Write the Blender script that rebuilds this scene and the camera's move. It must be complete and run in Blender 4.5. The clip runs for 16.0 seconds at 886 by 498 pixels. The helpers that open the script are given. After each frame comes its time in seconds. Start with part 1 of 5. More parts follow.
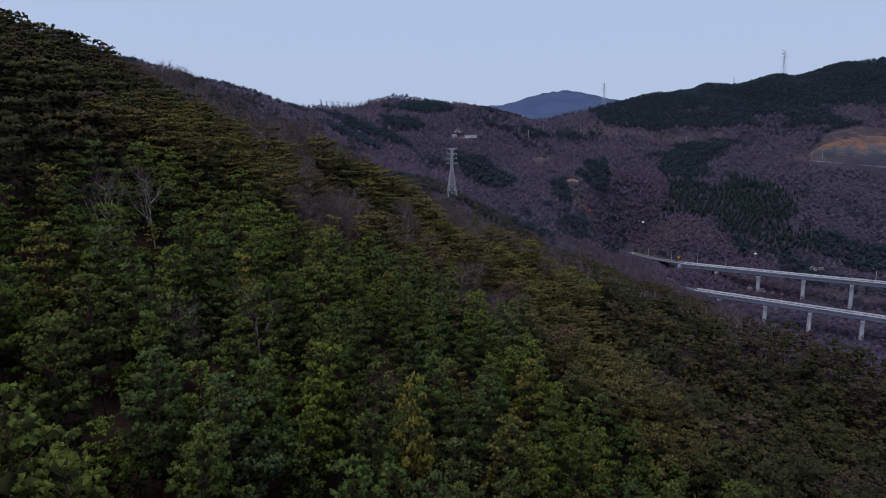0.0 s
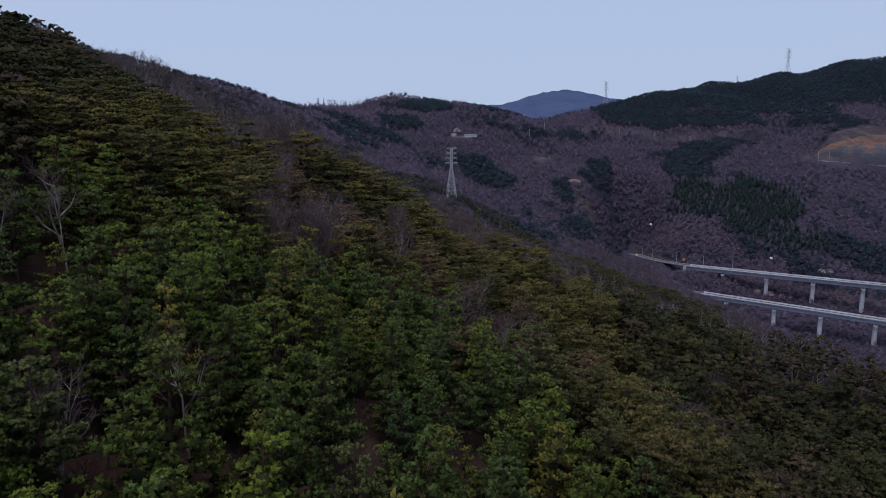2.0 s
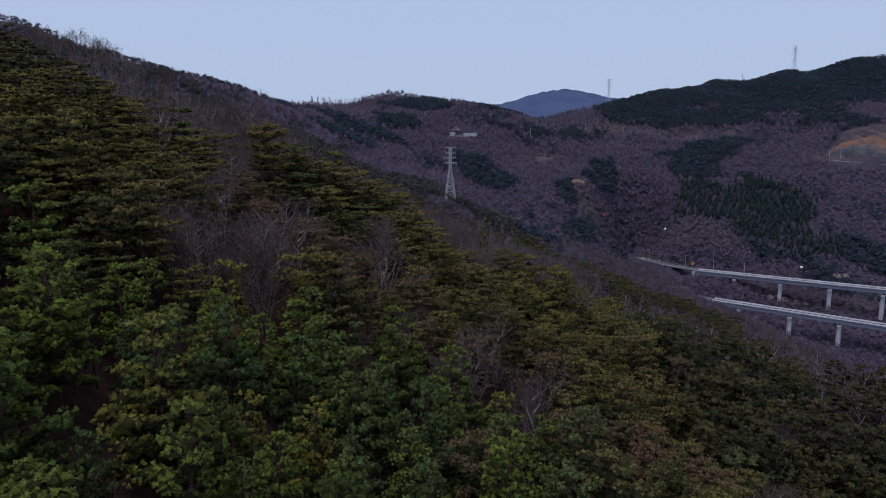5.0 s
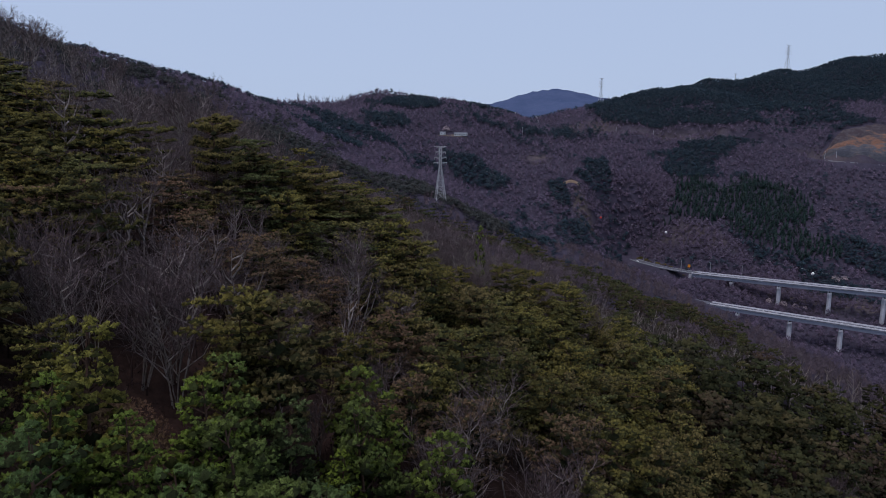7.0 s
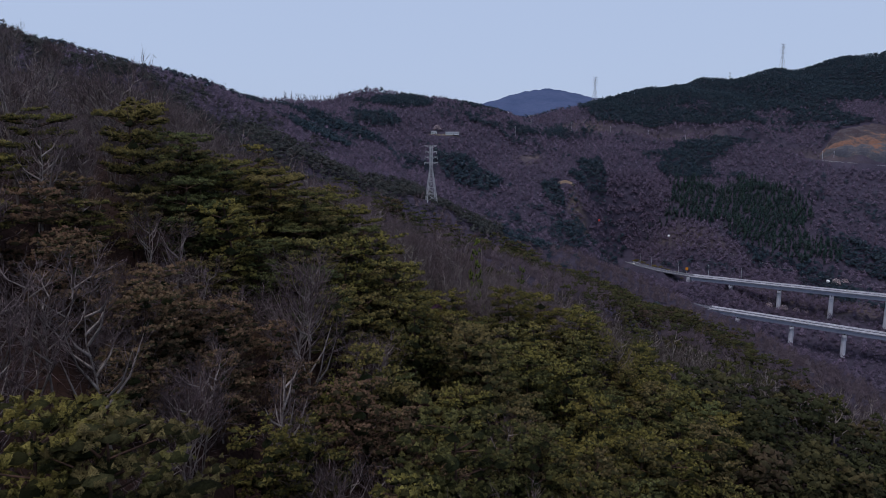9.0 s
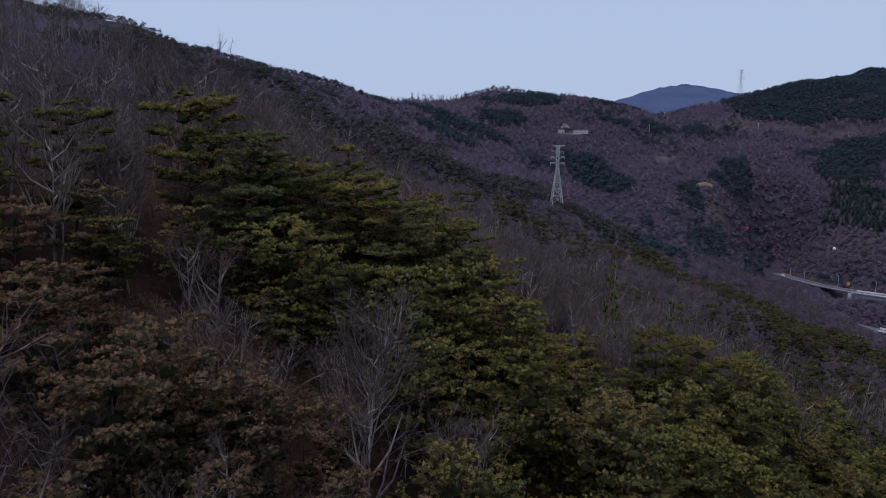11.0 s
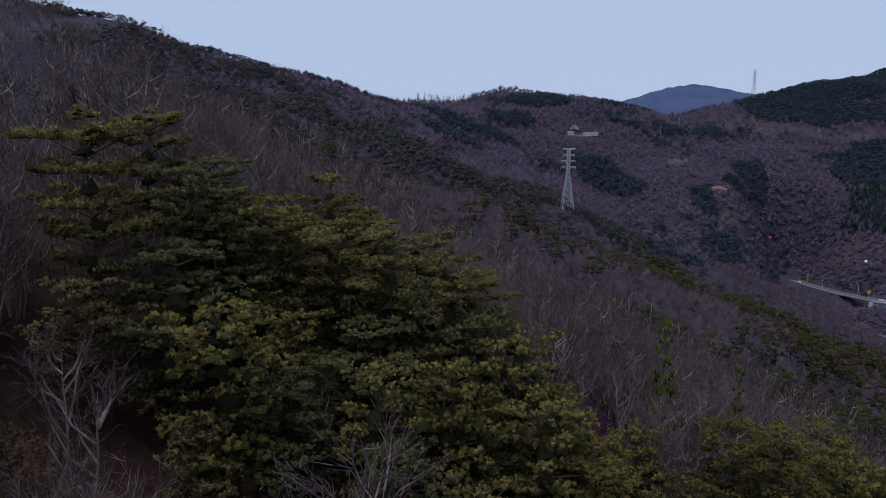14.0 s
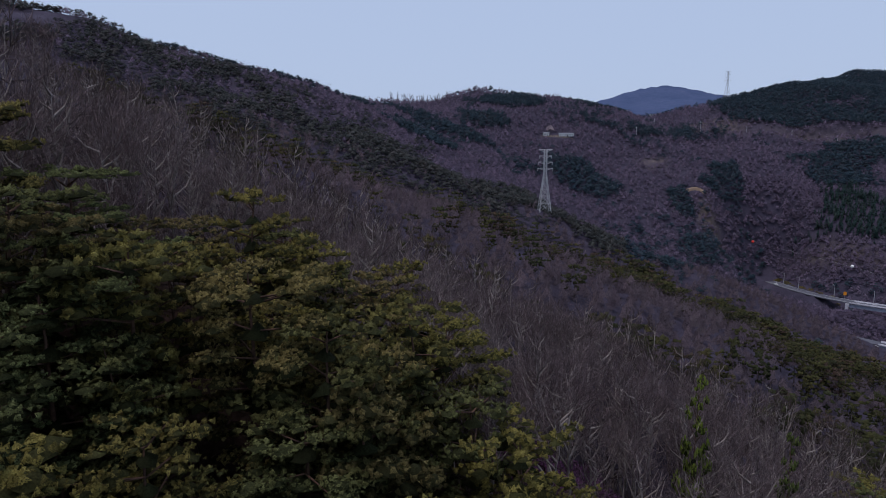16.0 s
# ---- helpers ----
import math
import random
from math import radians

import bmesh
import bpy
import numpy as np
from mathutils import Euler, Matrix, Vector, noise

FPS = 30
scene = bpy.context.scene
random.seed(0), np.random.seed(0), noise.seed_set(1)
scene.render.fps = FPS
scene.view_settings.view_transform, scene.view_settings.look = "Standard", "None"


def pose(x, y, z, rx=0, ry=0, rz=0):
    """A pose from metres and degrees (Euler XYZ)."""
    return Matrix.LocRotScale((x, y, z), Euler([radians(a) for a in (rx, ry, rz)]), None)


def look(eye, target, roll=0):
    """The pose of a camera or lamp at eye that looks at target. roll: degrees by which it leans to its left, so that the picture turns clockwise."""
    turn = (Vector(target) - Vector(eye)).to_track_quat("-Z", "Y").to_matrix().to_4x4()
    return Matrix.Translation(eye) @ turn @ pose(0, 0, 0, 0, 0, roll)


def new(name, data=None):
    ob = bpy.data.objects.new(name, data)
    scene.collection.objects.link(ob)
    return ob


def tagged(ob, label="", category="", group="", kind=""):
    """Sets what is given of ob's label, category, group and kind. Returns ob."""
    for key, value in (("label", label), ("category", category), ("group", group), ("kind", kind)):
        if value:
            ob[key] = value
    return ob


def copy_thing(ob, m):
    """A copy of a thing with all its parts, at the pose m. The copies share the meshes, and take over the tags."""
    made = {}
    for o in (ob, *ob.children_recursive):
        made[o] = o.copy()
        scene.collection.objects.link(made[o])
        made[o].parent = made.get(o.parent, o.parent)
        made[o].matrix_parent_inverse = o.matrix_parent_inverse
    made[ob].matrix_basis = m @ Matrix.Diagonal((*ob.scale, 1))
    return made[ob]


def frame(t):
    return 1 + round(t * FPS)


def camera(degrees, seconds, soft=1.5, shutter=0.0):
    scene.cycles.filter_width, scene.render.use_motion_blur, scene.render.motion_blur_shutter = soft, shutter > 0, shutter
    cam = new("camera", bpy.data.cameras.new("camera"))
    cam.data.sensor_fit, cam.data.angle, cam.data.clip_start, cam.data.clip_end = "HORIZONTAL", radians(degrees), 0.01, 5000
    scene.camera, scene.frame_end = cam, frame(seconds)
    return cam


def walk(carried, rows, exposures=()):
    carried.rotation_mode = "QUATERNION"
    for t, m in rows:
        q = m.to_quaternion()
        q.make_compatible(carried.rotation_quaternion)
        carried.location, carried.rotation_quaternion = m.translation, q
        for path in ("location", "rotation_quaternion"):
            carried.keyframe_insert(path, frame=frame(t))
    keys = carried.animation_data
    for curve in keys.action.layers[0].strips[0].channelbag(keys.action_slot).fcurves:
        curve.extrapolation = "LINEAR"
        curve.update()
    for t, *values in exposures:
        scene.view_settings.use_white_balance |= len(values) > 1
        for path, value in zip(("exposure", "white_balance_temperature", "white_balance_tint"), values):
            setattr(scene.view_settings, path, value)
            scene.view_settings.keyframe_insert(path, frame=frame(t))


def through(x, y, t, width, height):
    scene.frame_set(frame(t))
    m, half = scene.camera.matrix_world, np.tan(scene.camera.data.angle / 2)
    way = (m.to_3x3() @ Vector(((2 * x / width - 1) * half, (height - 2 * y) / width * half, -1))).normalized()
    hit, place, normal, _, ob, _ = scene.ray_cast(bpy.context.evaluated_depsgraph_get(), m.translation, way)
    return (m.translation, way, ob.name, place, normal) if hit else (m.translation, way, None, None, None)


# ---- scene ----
cam = camera(69.2, 16.0, soft=0.95, shutter=0.06)
METRES, EYE, TILT, LEAN, TURN = 150.0, 100.0, -9.1, 0.0, 0.0
ROWS = [
    (0.0, 0.0, 0.0, 0.0, 0.0, 0.0, 0.0),
    (0.5, 0.0004, 0.0329, 0.0045, -0.01, 0.01, 0.0),
    (1.0, 0.0006, 0.0652, 0.0087, -0.02, 0.0, 0.01),
    (1.5, 0.0008, 0.097, 0.0129, -0.04, -0.01, 0.02),
    (2.0, 0.001, 0.1293, 0.0172, -0.05, -0.02, 0.02),
    (2.5, 0.0011, 0.1626, 0.0213, -0.07, -0.03, 0.04),
    (3.0, 0.0013, 0.1971, 0.0257, -0.09, -0.03, 0.02),
    (3.5, 0.0014, 0.2332, 0.0304, -0.1, -0.03, 0.02),
    (4.0, 0.0017, 0.2701, 0.0353, -0.12, -0.02, 0.04),
    (6.5, 0.003, 0.4522, 0.0593, -0.68, -0.01, 0.1),
    (7.0, 0.0039, 0.487, 0.0639, -1.05, -0.01, 0.14),
    (7.5, 0.0048, 0.5223, 0.0685, -1.59, -0.01, 0.2),
    (8.0, 0.0061, 0.5576, 0.0731, -2.2, -0.01, 0.27),
    (10.5, 0.0146, 0.7327, 0.0972, 4.17, -0.01, -0.57),
    (11.0, 0.0111, 0.7588, 0.1034, 9.16, -0.15, -1.35),
    (11.5, 0.0074, 0.7857, 0.1082, 9.92, -0.18, -1.47),
    (12.0, 0.0024, 0.814, 0.114, 10.53, -0.2, -1.6),
    (12.5, -0.0023, 0.8353, 0.12, 10.64, -0.21, -1.63),
    (13.0, -0.0059, 0.8495, 0.126, 10.64, -0.22, -1.66),
    (13.5, -0.0083, 0.8614, 0.1341, 10.65, -0.19, -1.62),
    (14.0, -0.0105, 0.8739, 0.1404, 9.69, -0.2, -1.54),
    (14.5, -0.0134, 0.894, 0.1439, 8.56, -0.14, -1.35),
    (15.0, -0.0168, 0.9227, 0.1487, 7.83, -0.14, -1.3),
    (15.5, -0.0204, 0.9557, 0.1552, 7.49, -0.12, -1.24),
    (16.0, -0.0242, 0.9807, 0.1597, 7.47, -0.1, -1.22),
]
walk(cam, [(t, pose(0, 0, EYE, TILT, LEAN, TURN) @ pose(METRES * x, METRES * y, METRES * z, 90 + pitch, roll, yaw)) for t, x, y, z, yaw, pitch, roll in ROWS],
     exposures=[(0.0, 0.0, 6500.0, 10.0), (16.0, 0.0, 6500.0, 10.0)])

# ---------------------------------------------------------------- light
SUN_ELEVATION, SUN_AZIMUTH = radians(76.0), radians(230.0)
world = bpy.data.worlds.new("dusk_sky")
scene.world = world
world.use_nodes = True
wn = world.node_tree.nodes
sky = wn.new("ShaderNodeTexSky")
sky.sky_type = "NISHITA"
sky.sun_disc = False
sky.sun_elevation = SUN_ELEVATION
sky.sun_rotation = SUN_AZIMUTH
sky.air_density, sky.dust_density, sky.ozone_density = 1.0, 2.0, 1.5
sky.altitude = 100
wn["Background"].inputs["Strength"].default_value = 0.075
veil = wn.new("ShaderNodeMix")  # thin even cloud over the evening sky
veil.data_type = "RGBA"
veil.inputs[0].default_value = 0.82
veil.inputs[7].default_value = (6.5, 7.95, 11.2, 1)
world.node_tree.links.new(sky.outputs[0], veil.inputs[6])
world.node_tree.links.new(veil.outputs[2], wn["Background"].inputs["Color"])
sun = new("sun", bpy.data.lights.new("sun", "SUN"))
sun.data.energy, sun.data.angle, sun.data.color = 2.15, radians(35), (1.0, 0.92, 0.98)
sun.matrix_world = look((math.sin(SUN_AZIMUTH) * 100, math.cos(SUN_AZIMUTH) * 100, 100 * math.tan(SUN_ELEVATION)), (0, 0, 0))

# ---------------------------------------------------------------- materials


class Nodes:
    """Short hand for the node tree of one material."""

    def __init__(self, name, roughness=0.8, specular=0.2, metallic=0.0):
        self.mat = bpy.data.materials.new(name)
        self.mat.use_nodes = True
        self.tree = self.mat.node_tree
        self.bsdf = self.tree.nodes["Principled BSDF"]
        self.bsdf.inputs["Roughness"].default_value = roughness
        self.bsdf.inputs["Specular IOR Level"].default_value = specular
        self.bsdf.inputs["Metallic"].default_value = metallic

    def add(self, kind, **values):
        node = self.tree.nodes.new("ShaderNode" + kind)
        for key, value in values.items():
            node.inputs[key.replace("_", " ")].default_value = value
        return node

    def link(self, a, b):
        self.tree.links.new(a, b)

    def place(self):
        return self.add("NewGeometry").outputs["Position"]

    def noise(self, scale, detail=4.0, rough=0.6, vector=None):
        n = self.add("TexNoise", Scale=scale, Detail=detail, Roughness=rough)
        self.link(vector or self.place(), n.inputs["Vector"])
        return n.outputs["Fac"]

    def ramp(self, fac, stops):
        r = self.add("ValToRGB")
        while len(r.color_ramp.elements) < len(stops):
            r.color_ramp.elements.new(0.5)
        for e, (p, c) in zip(r.color_ramp.elements, stops):
            e.position, e.color = p, (*c, 1)
        self.link(fac, r.inputs["Fac"])
        return r.outputs["Color"]

    def mix(self, fac, a, b, blend="MIX"):
        m = self.tree.nodes.new("ShaderNodeMix")
        m.data_type, m.blend_type = "RGBA", blend
        for value, socket in ((fac, m.inputs[0]), (a, m.inputs[6]), (b, m.inputs[7])):
            if isinstance(value, (int, float)):
                socket.default_value = value
            elif isinstance(value, tuple):
                socket.default_value = (*value, 1)
            else:
                self.link(value, socket)
        return m.outputs[2]

    def math(self, op, a, b=0.0):
        m = self.tree.nodes.new("ShaderNodeMath")
        m.operation = op
        for value, socket in ((a, m.inputs[0]), (b, m.inputs[1])):
            if isinstance(value, (int, float)):
                socket.default_value = value
            else:
                self.link(value, socket)
        return m.outputs[0]

    def colour(self, c):
        if isinstance(c, tuple):
            self.bsdf.inputs["Base Color"].default_value = (*c, 1)
        else:
            self.link(c, self.bsdf.inputs["Base Color"])
        return self

    def bump(self, height, strength, distance):
        b = self.add("Bump", Strength=strength, Distance=distance)
        self.link(height, b.inputs["Height"])
        self.link(b.outputs[0], self.bsdf.inputs["Normal"])
        return self

    def tint(self):
        """A number from 0 to 1 for each tree, in the joined woods and in the single trees."""
        a = self.tree.nodes.new("ShaderNodeAttribute")
        a.attribute_name = "tint"
        o = self.tree.nodes.new("ShaderNodeObjectInfo")
        return self.math("FRACT", self.math("ADD", a.outputs["Fac"], o.outputs["Random"]))


def foliage(name, stops, vary=0.30, through=0.14, grain=11.0, uneven=3.0, gaps=0.0):
    """Needles or leaves: a colour for each tree, with lighter and darker tufts."""
    n = Nodes(name, 0.8, 0.04)
    own = n.ramp(n.tint(), stops)
    twigs = n.tree.nodes.new("ShaderNodeAttribute")  # shade inside and beneath the crown, painted as a dark colour
    twigs.attribute_name = "inner_shade"
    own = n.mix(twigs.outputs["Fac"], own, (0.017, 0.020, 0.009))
    g = n.add("NewGeometry")
    tuft = n.math("ADD", n.math("MULTIPLY", g.outputs["Random Per Island"], vary * 2), 1.0 - vary)
    patch = n.math("MAXIMUM", n.math("ADD", n.math("MULTIPLY", n.noise(grain, 5.0, 0.75), uneven), 1.0 - uneven * 0.5), 0.25)
    both = n.math("MULTIPLY", tuft, patch)
    c = n.mix(1.0, own, n.add("CombineXYZ").outputs[0], "MULTIPLY")
    comb = [x for x in n.tree.nodes if x.bl_idname == "ShaderNodeCombineXYZ"][0]
    for i in range(3):
        n.link(both, comb.inputs[i])
    n.colour(c)
    n.bump(n.noise(grain * 2.5, 3.0), 0.6, 0.12)
    t = n.add("BsdfTranslucent")
    n.link(c, t.inputs["Color"])
    m = n.add("MixShader")
    m.inputs[0].default_value = through
    n.link(n.bsdf.outputs[0], m.inputs[1])
    n.link(t.outputs[0], m.inputs[2])
    if gaps:  # the bunches are open between their needles
        hole = n.math("GREATER_THAN", n.math("ADD", n.noise(gaps, 2.0, 0.6), twigs.outputs["Fac"]), 0.47)
        cut_out = n.add("MixShader")
        n.link(hole, cut_out.inputs[0])
        n.link(n.add("BsdfTransparent").outputs[0], cut_out.inputs[1])
        n.link(m.outputs[0], cut_out.inputs[2])
        m = cut_out
    n.link(m.outputs[0], n.tree.nodes["Material Output"].inputs["Surface"])
    return n.mat


PINE = foliage("pine_needles", [(0.0, (0.069, 0.063, 0.023)), (0.15, (0.124, 0.105, 0.031)), (0.32, (0.132, 0.119, 0.035)), (0.45, (0.080, 0.075, 0.027)),
                                (0.58, (0.075, 0.089, 0.037)), (0.75, (0.138, 0.117, 0.039)), (0.90, (0.120, 0.095, 0.044)), (1.0, (0.069, 0.063, 0.023))], vary=0.45, uneven=3.4, gaps=22.0)
YOUNG_PINE = foliage("young_pine_needles", [(0.0, (0.050, 0.072, 0.021)), (0.22, (0.097, 0.135, 0.024)), (0.40, (0.052, 0.083, 0.032)), (0.55, (0.082, 0.106, 0.029)),
                                            (0.70, (0.116, 0.155, 0.024)), (0.82, (0.068, 0.098, 0.043)), (0.92, (0.149, 0.135, 0.029)), (1.0, (0.050, 0.072, 0.021))], vary=0.45, uneven=3.4, gaps=22.0)
# haze before the far ridge is painted into these needles as blue
HAZY_PINE = foliage("hazed_pine_needles", [(0.0, (0.023, 0.037, 0.052)), (0.4, (0.027, 0.045, 0.056)), (0.7, (0.039, 0.052, 0.062)), (0.85, (0.026, 0.041, 0.052)), (1.0, (0.023, 0.037, 0.052))], vary=0.2, grain=0.3, uneven=1.2, gaps=1.5)
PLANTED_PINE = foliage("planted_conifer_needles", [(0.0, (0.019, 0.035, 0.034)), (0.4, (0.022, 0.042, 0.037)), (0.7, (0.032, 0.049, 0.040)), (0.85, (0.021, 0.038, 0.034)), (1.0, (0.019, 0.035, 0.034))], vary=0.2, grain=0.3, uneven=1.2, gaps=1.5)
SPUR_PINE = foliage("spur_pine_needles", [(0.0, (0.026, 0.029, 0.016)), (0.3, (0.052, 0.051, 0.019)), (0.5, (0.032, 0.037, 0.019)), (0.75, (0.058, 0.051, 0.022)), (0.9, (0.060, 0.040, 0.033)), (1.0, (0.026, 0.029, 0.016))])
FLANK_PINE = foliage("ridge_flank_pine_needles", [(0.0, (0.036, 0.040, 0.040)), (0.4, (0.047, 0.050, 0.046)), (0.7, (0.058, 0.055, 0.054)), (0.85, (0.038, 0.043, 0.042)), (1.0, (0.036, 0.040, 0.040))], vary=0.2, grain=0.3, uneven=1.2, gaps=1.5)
RUSTY = foliage("rusty_leaves", [(0.0, (0.134, 0.084, 0.056)), (0.5, (0.118, 0.084, 0.048)), (1.0, (0.149, 0.089, 0.060))], gaps=22.0)
OCHRE = foliage("ochre_pine_needles", [(0.0, (0.220, 0.175, 0.040)), (0.5, (0.185, 0.175, 0.038)), (1.0, (0.229, 0.166, 0.043))], gaps=22.0)
YELLOW = foliage("forsythia_flowers", [(0.0, (0.16, 0.12, 0.02)), (0.5, (0.10, 0.09, 0.03)), (1.0, (0.18, 0.13, 0.02))])
BLOSSOM = foliage("cherry_blossom", [(0.0, (0.42, 0.34, 0.36)), (0.5, (0.50, 0.42, 0.42)), (1.0, (0.38, 0.30, 0.32))])


def twig_material(name, stops, even=False, gaps=0.0):
    n = Nodes(name, 0.9, 0.04)
    g = n.add("NewGeometry")
    c = n.ramp(n.tint(), stops)
    c = n.mix(1.0, c, n.ramp(n.noise(0.9, 5.0, 0.8), [(0.3, (0.74, 0.74, 0.76)), (0.7, (1.24, 1.23, 1.21))]), "MULTIPLY") if even else c
    f = n.ramp(g.outputs["Random Per Island"], [(0.0, (0.58, 0.58, 0.58)), (0.6, (0.70, 0.69, 0.71)), (1.0, (0.84, 0.83, 0.84))] if even else [(0.0, (0.4, 0.4, 0.4)), (0.6, (0.75, 0.75, 0.75)), (0.85, (1.2, 1.2, 1.2)), (1.0, (1.9, 1.85, 1.8))])
    c = n.mix(1.0, c, f, "MULTIPLY")
    n.colour(c)
    t, m = n.add("BsdfTranslucent"), n.add("MixShader", Fac=0.45)  # thin round twigs take light from all sides
    n.link(c, t.inputs["Color"])
    n.link(n.bsdf.outputs[0], m.inputs[1])
    n.link(t.outputs[0], m.inputs[2])
    if gaps:  # light passes between the twigs
        cut_out = n.add("MixShader")
        n.link(n.math("GREATER_THAN", n.noise(gaps, 3.0, 0.7), 0.48), cut_out.inputs[0])
        n.link(n.add("BsdfTransparent").outputs[0], cut_out.inputs[1])
        n.link(m.outputs[0], cut_out.inputs[2])
        m = cut_out
    n.link(m.outputs[0], n.tree.nodes["Material Output"].inputs["Surface"])
    return n.mat


TWIG = twig_material("bare_twigs", [(0.0, (0.132, 0.101, 0.105)), (0.4, (0.165, 0.128, 0.129)), (0.7, (0.119, 0.086, 0.092)), (0.9, (0.220, 0.179, 0.178)), (1.0, (0.132, 0.101, 0.105))])
# haze across the gully is painted in as a slight blue
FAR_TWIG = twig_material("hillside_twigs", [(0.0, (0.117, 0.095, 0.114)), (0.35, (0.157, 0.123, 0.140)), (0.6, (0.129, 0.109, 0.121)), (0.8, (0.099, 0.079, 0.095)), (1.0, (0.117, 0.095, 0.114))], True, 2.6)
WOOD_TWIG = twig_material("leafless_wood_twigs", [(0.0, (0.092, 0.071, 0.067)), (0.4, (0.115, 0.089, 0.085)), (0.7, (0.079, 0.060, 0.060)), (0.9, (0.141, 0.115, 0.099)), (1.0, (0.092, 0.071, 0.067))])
# blue-purple of these twigs is the far slopes' haze, put into the colour
HAZY_TWIG = twig_material("hazed_hillside_twigs", [(0.0, (0.139, 0.116, 0.171)), (0.35, (0.191, 0.151, 0.213)), (0.6, (0.163, 0.139, 0.189)), (0.8, (0.119, 0.098, 0.144)), (1.0, (0.139, 0.116, 0.171))], True, 1.1)
BRUSH_TWIG = twig_material("undergrowth_twigs", [(0.0, (0.052, 0.036, 0.036)), (0.5, (0.066, 0.048, 0.044)), (0.8, (0.040, 0.028, 0.027)), (1.0, (0.052, 0.036, 0.036))])
bark = Nodes("pine_bark", 0.9, 0.1)
bark.colour(bark.ramp(bark.noise(3.0, 5.0), [(0.3, (0.035, 0.024, 0.020)), (0.55, (0.085, 0.050, 0.036)), (0.75, (0.13, 0.075, 0.050))]))
bark.bump(bark.noise(9.0), 0.5, 0.03)
BARK = bark.mat
gbark = Nodes("grey_bark", 0.9, 0.1)
gbark.colour(gbark.ramp(gbark.noise(2.5, 5.0), [(0.3, (0.133, 0.111, 0.103)), (0.55, (0.233, 0.199, 0.183)), (0.8, (0.356, 0.315, 0.293))]))
gbark.bump(gbark.noise(12.0), 0.4, 0.02)
GREY_BARK = gbark.mat

litter = Nodes("leaf_litter", 0.95, 0.05)
base = litter.ramp(litter.noise(0.03, 6.0, 0.65), [(0.3, (0.021, 0.012, 0.011)), (0.5, (0.035, 0.021, 0.018)), (0.7, (0.054, 0.037, 0.031))])
grain = litter.ramp(litter.noise(1.4, 6.0, 0.7), [(0.25, (0.5, 0.5, 0.5)), (0.75, (1.35, 1.3, 1.25))])
dry_fac = litter.tree.nodes.new("ShaderNodeAttribute")
dry_fac.attribute_name = "tint"
dry_mask = litter.math("MULTIPLY", dry_fac.outputs["Fac"], litter.math("ADD", litter.math("MULTIPLY", litter.noise(0.11, 6.0, 0.7), 2.6), -0.6))
dry_mask.node.use_clamp = True
dry_colour = litter.ramp(litter.noise(0.3, 5.0), [(0.3, (0.085, 0.066, 0.052)), (0.55, (0.15, 0.122, 0.098)), (0.75, (0.21, 0.18, 0.15))])
brush = litter.tree.nodes.new("ShaderNodeAttribute")  # low brushwood beyond the near pines, haze painted in as blue-purple
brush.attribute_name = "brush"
hazed_brush_colour = litter.ramp(litter.math("ADD", litter.math("MULTIPLY", litter.noise(0.05, 8.0, 0.8), 0.65), litter.math("MULTIPLY", litter.noise(0.011, 4.0, 0.6), 0.35)), [(0.36, (0.026, 0.0235, 0.037)), (0.5, (0.042, 0.0375, 0.057)), (0.64, (0.060, 0.054, 0.079))])
base = litter.mix(brush.outputs["Fac"], base, hazed_brush_colour)
litter.colour(litter.mix(1.0, litter.mix(dry_mask, base, dry_colour), grain, "MULTIPLY"))
litter.bump(litter.noise(0.8, 8.0, 0.7), 0.8, 0.5)
LITTER = litter.mat


def mineral(name, dark, mid, light, scale, roughness=0.9, bump=0.3, depth=0.05):
    n = Nodes(name, roughness, 0.15)
    c = n.ramp(n.noise(scale, 6.0), [(0.28, dark), (0.5, mid), (0.74, light)])
    n.colour(n.mix(0.35, c, n.ramp(n.noise(scale * 9, 4.0), [(0.3, dark), (0.7, light)])))
    n.bump(n.noise(scale * 5, 5.0), bump, depth)
    return n.mat


CONCRETE = mineral("weathered_concrete", (0.344, 0.341, 0.370), (0.510, 0.506, 0.543), (0.638, 0.632, 0.671), 0.12)
GIRDER = mineral("grey_painted_girder", (0.187, 0.209, 0.266), (0.253, 0.275, 0.342), (0.308, 0.330, 0.401), 0.15, 0.6)
ASPHALT = mineral("asphalt", (0.060, 0.061, 0.074), (0.082, 0.083, 0.100), (0.108, 0.109, 0.130), 0.2)
ROAD_PALE = mineral("worn_concrete_road", (0.20, 0.20, 0.20), (0.28, 0.275, 0.27), (0.36, 0.35, 0.34), 0.1)
DRY = mineral("dry_grass_and_earth", (0.060, 0.048, 0.040), (0.095, 0.078, 0.064), (0.14, 0.118, 0.10), 0.12, 0.95, 0.6, 0.3)
STEEL = mineral("galvanised_steel", (0.30, 0.31, 0.32), (0.40, 0.41, 0.42), (0.50, 0.51, 0.52), 0.3, 0.55, 0.05, 0.01)
WHITE = mineral("white_paint", (0.62, 0.62, 0.60), (0.75, 0.75, 0.73), (0.82, 0.82, 0.80), 0.8, 0.5, 0.05, 0.01)
RED = mineral("red_paint", (0.45, 0.03, 0.02), (0.60, 0.04, 0.03), (0.65, 0.07, 0.05), 0.8, 0.5, 0.05, 0.01)
ORANGE = mineral("orange_sign_face", (0.65, 0.22, 0.02), (0.80, 0.28, 0.02), (0.85, 0.33, 0.04), 0.6, 0.5, 0.05, 0.01)
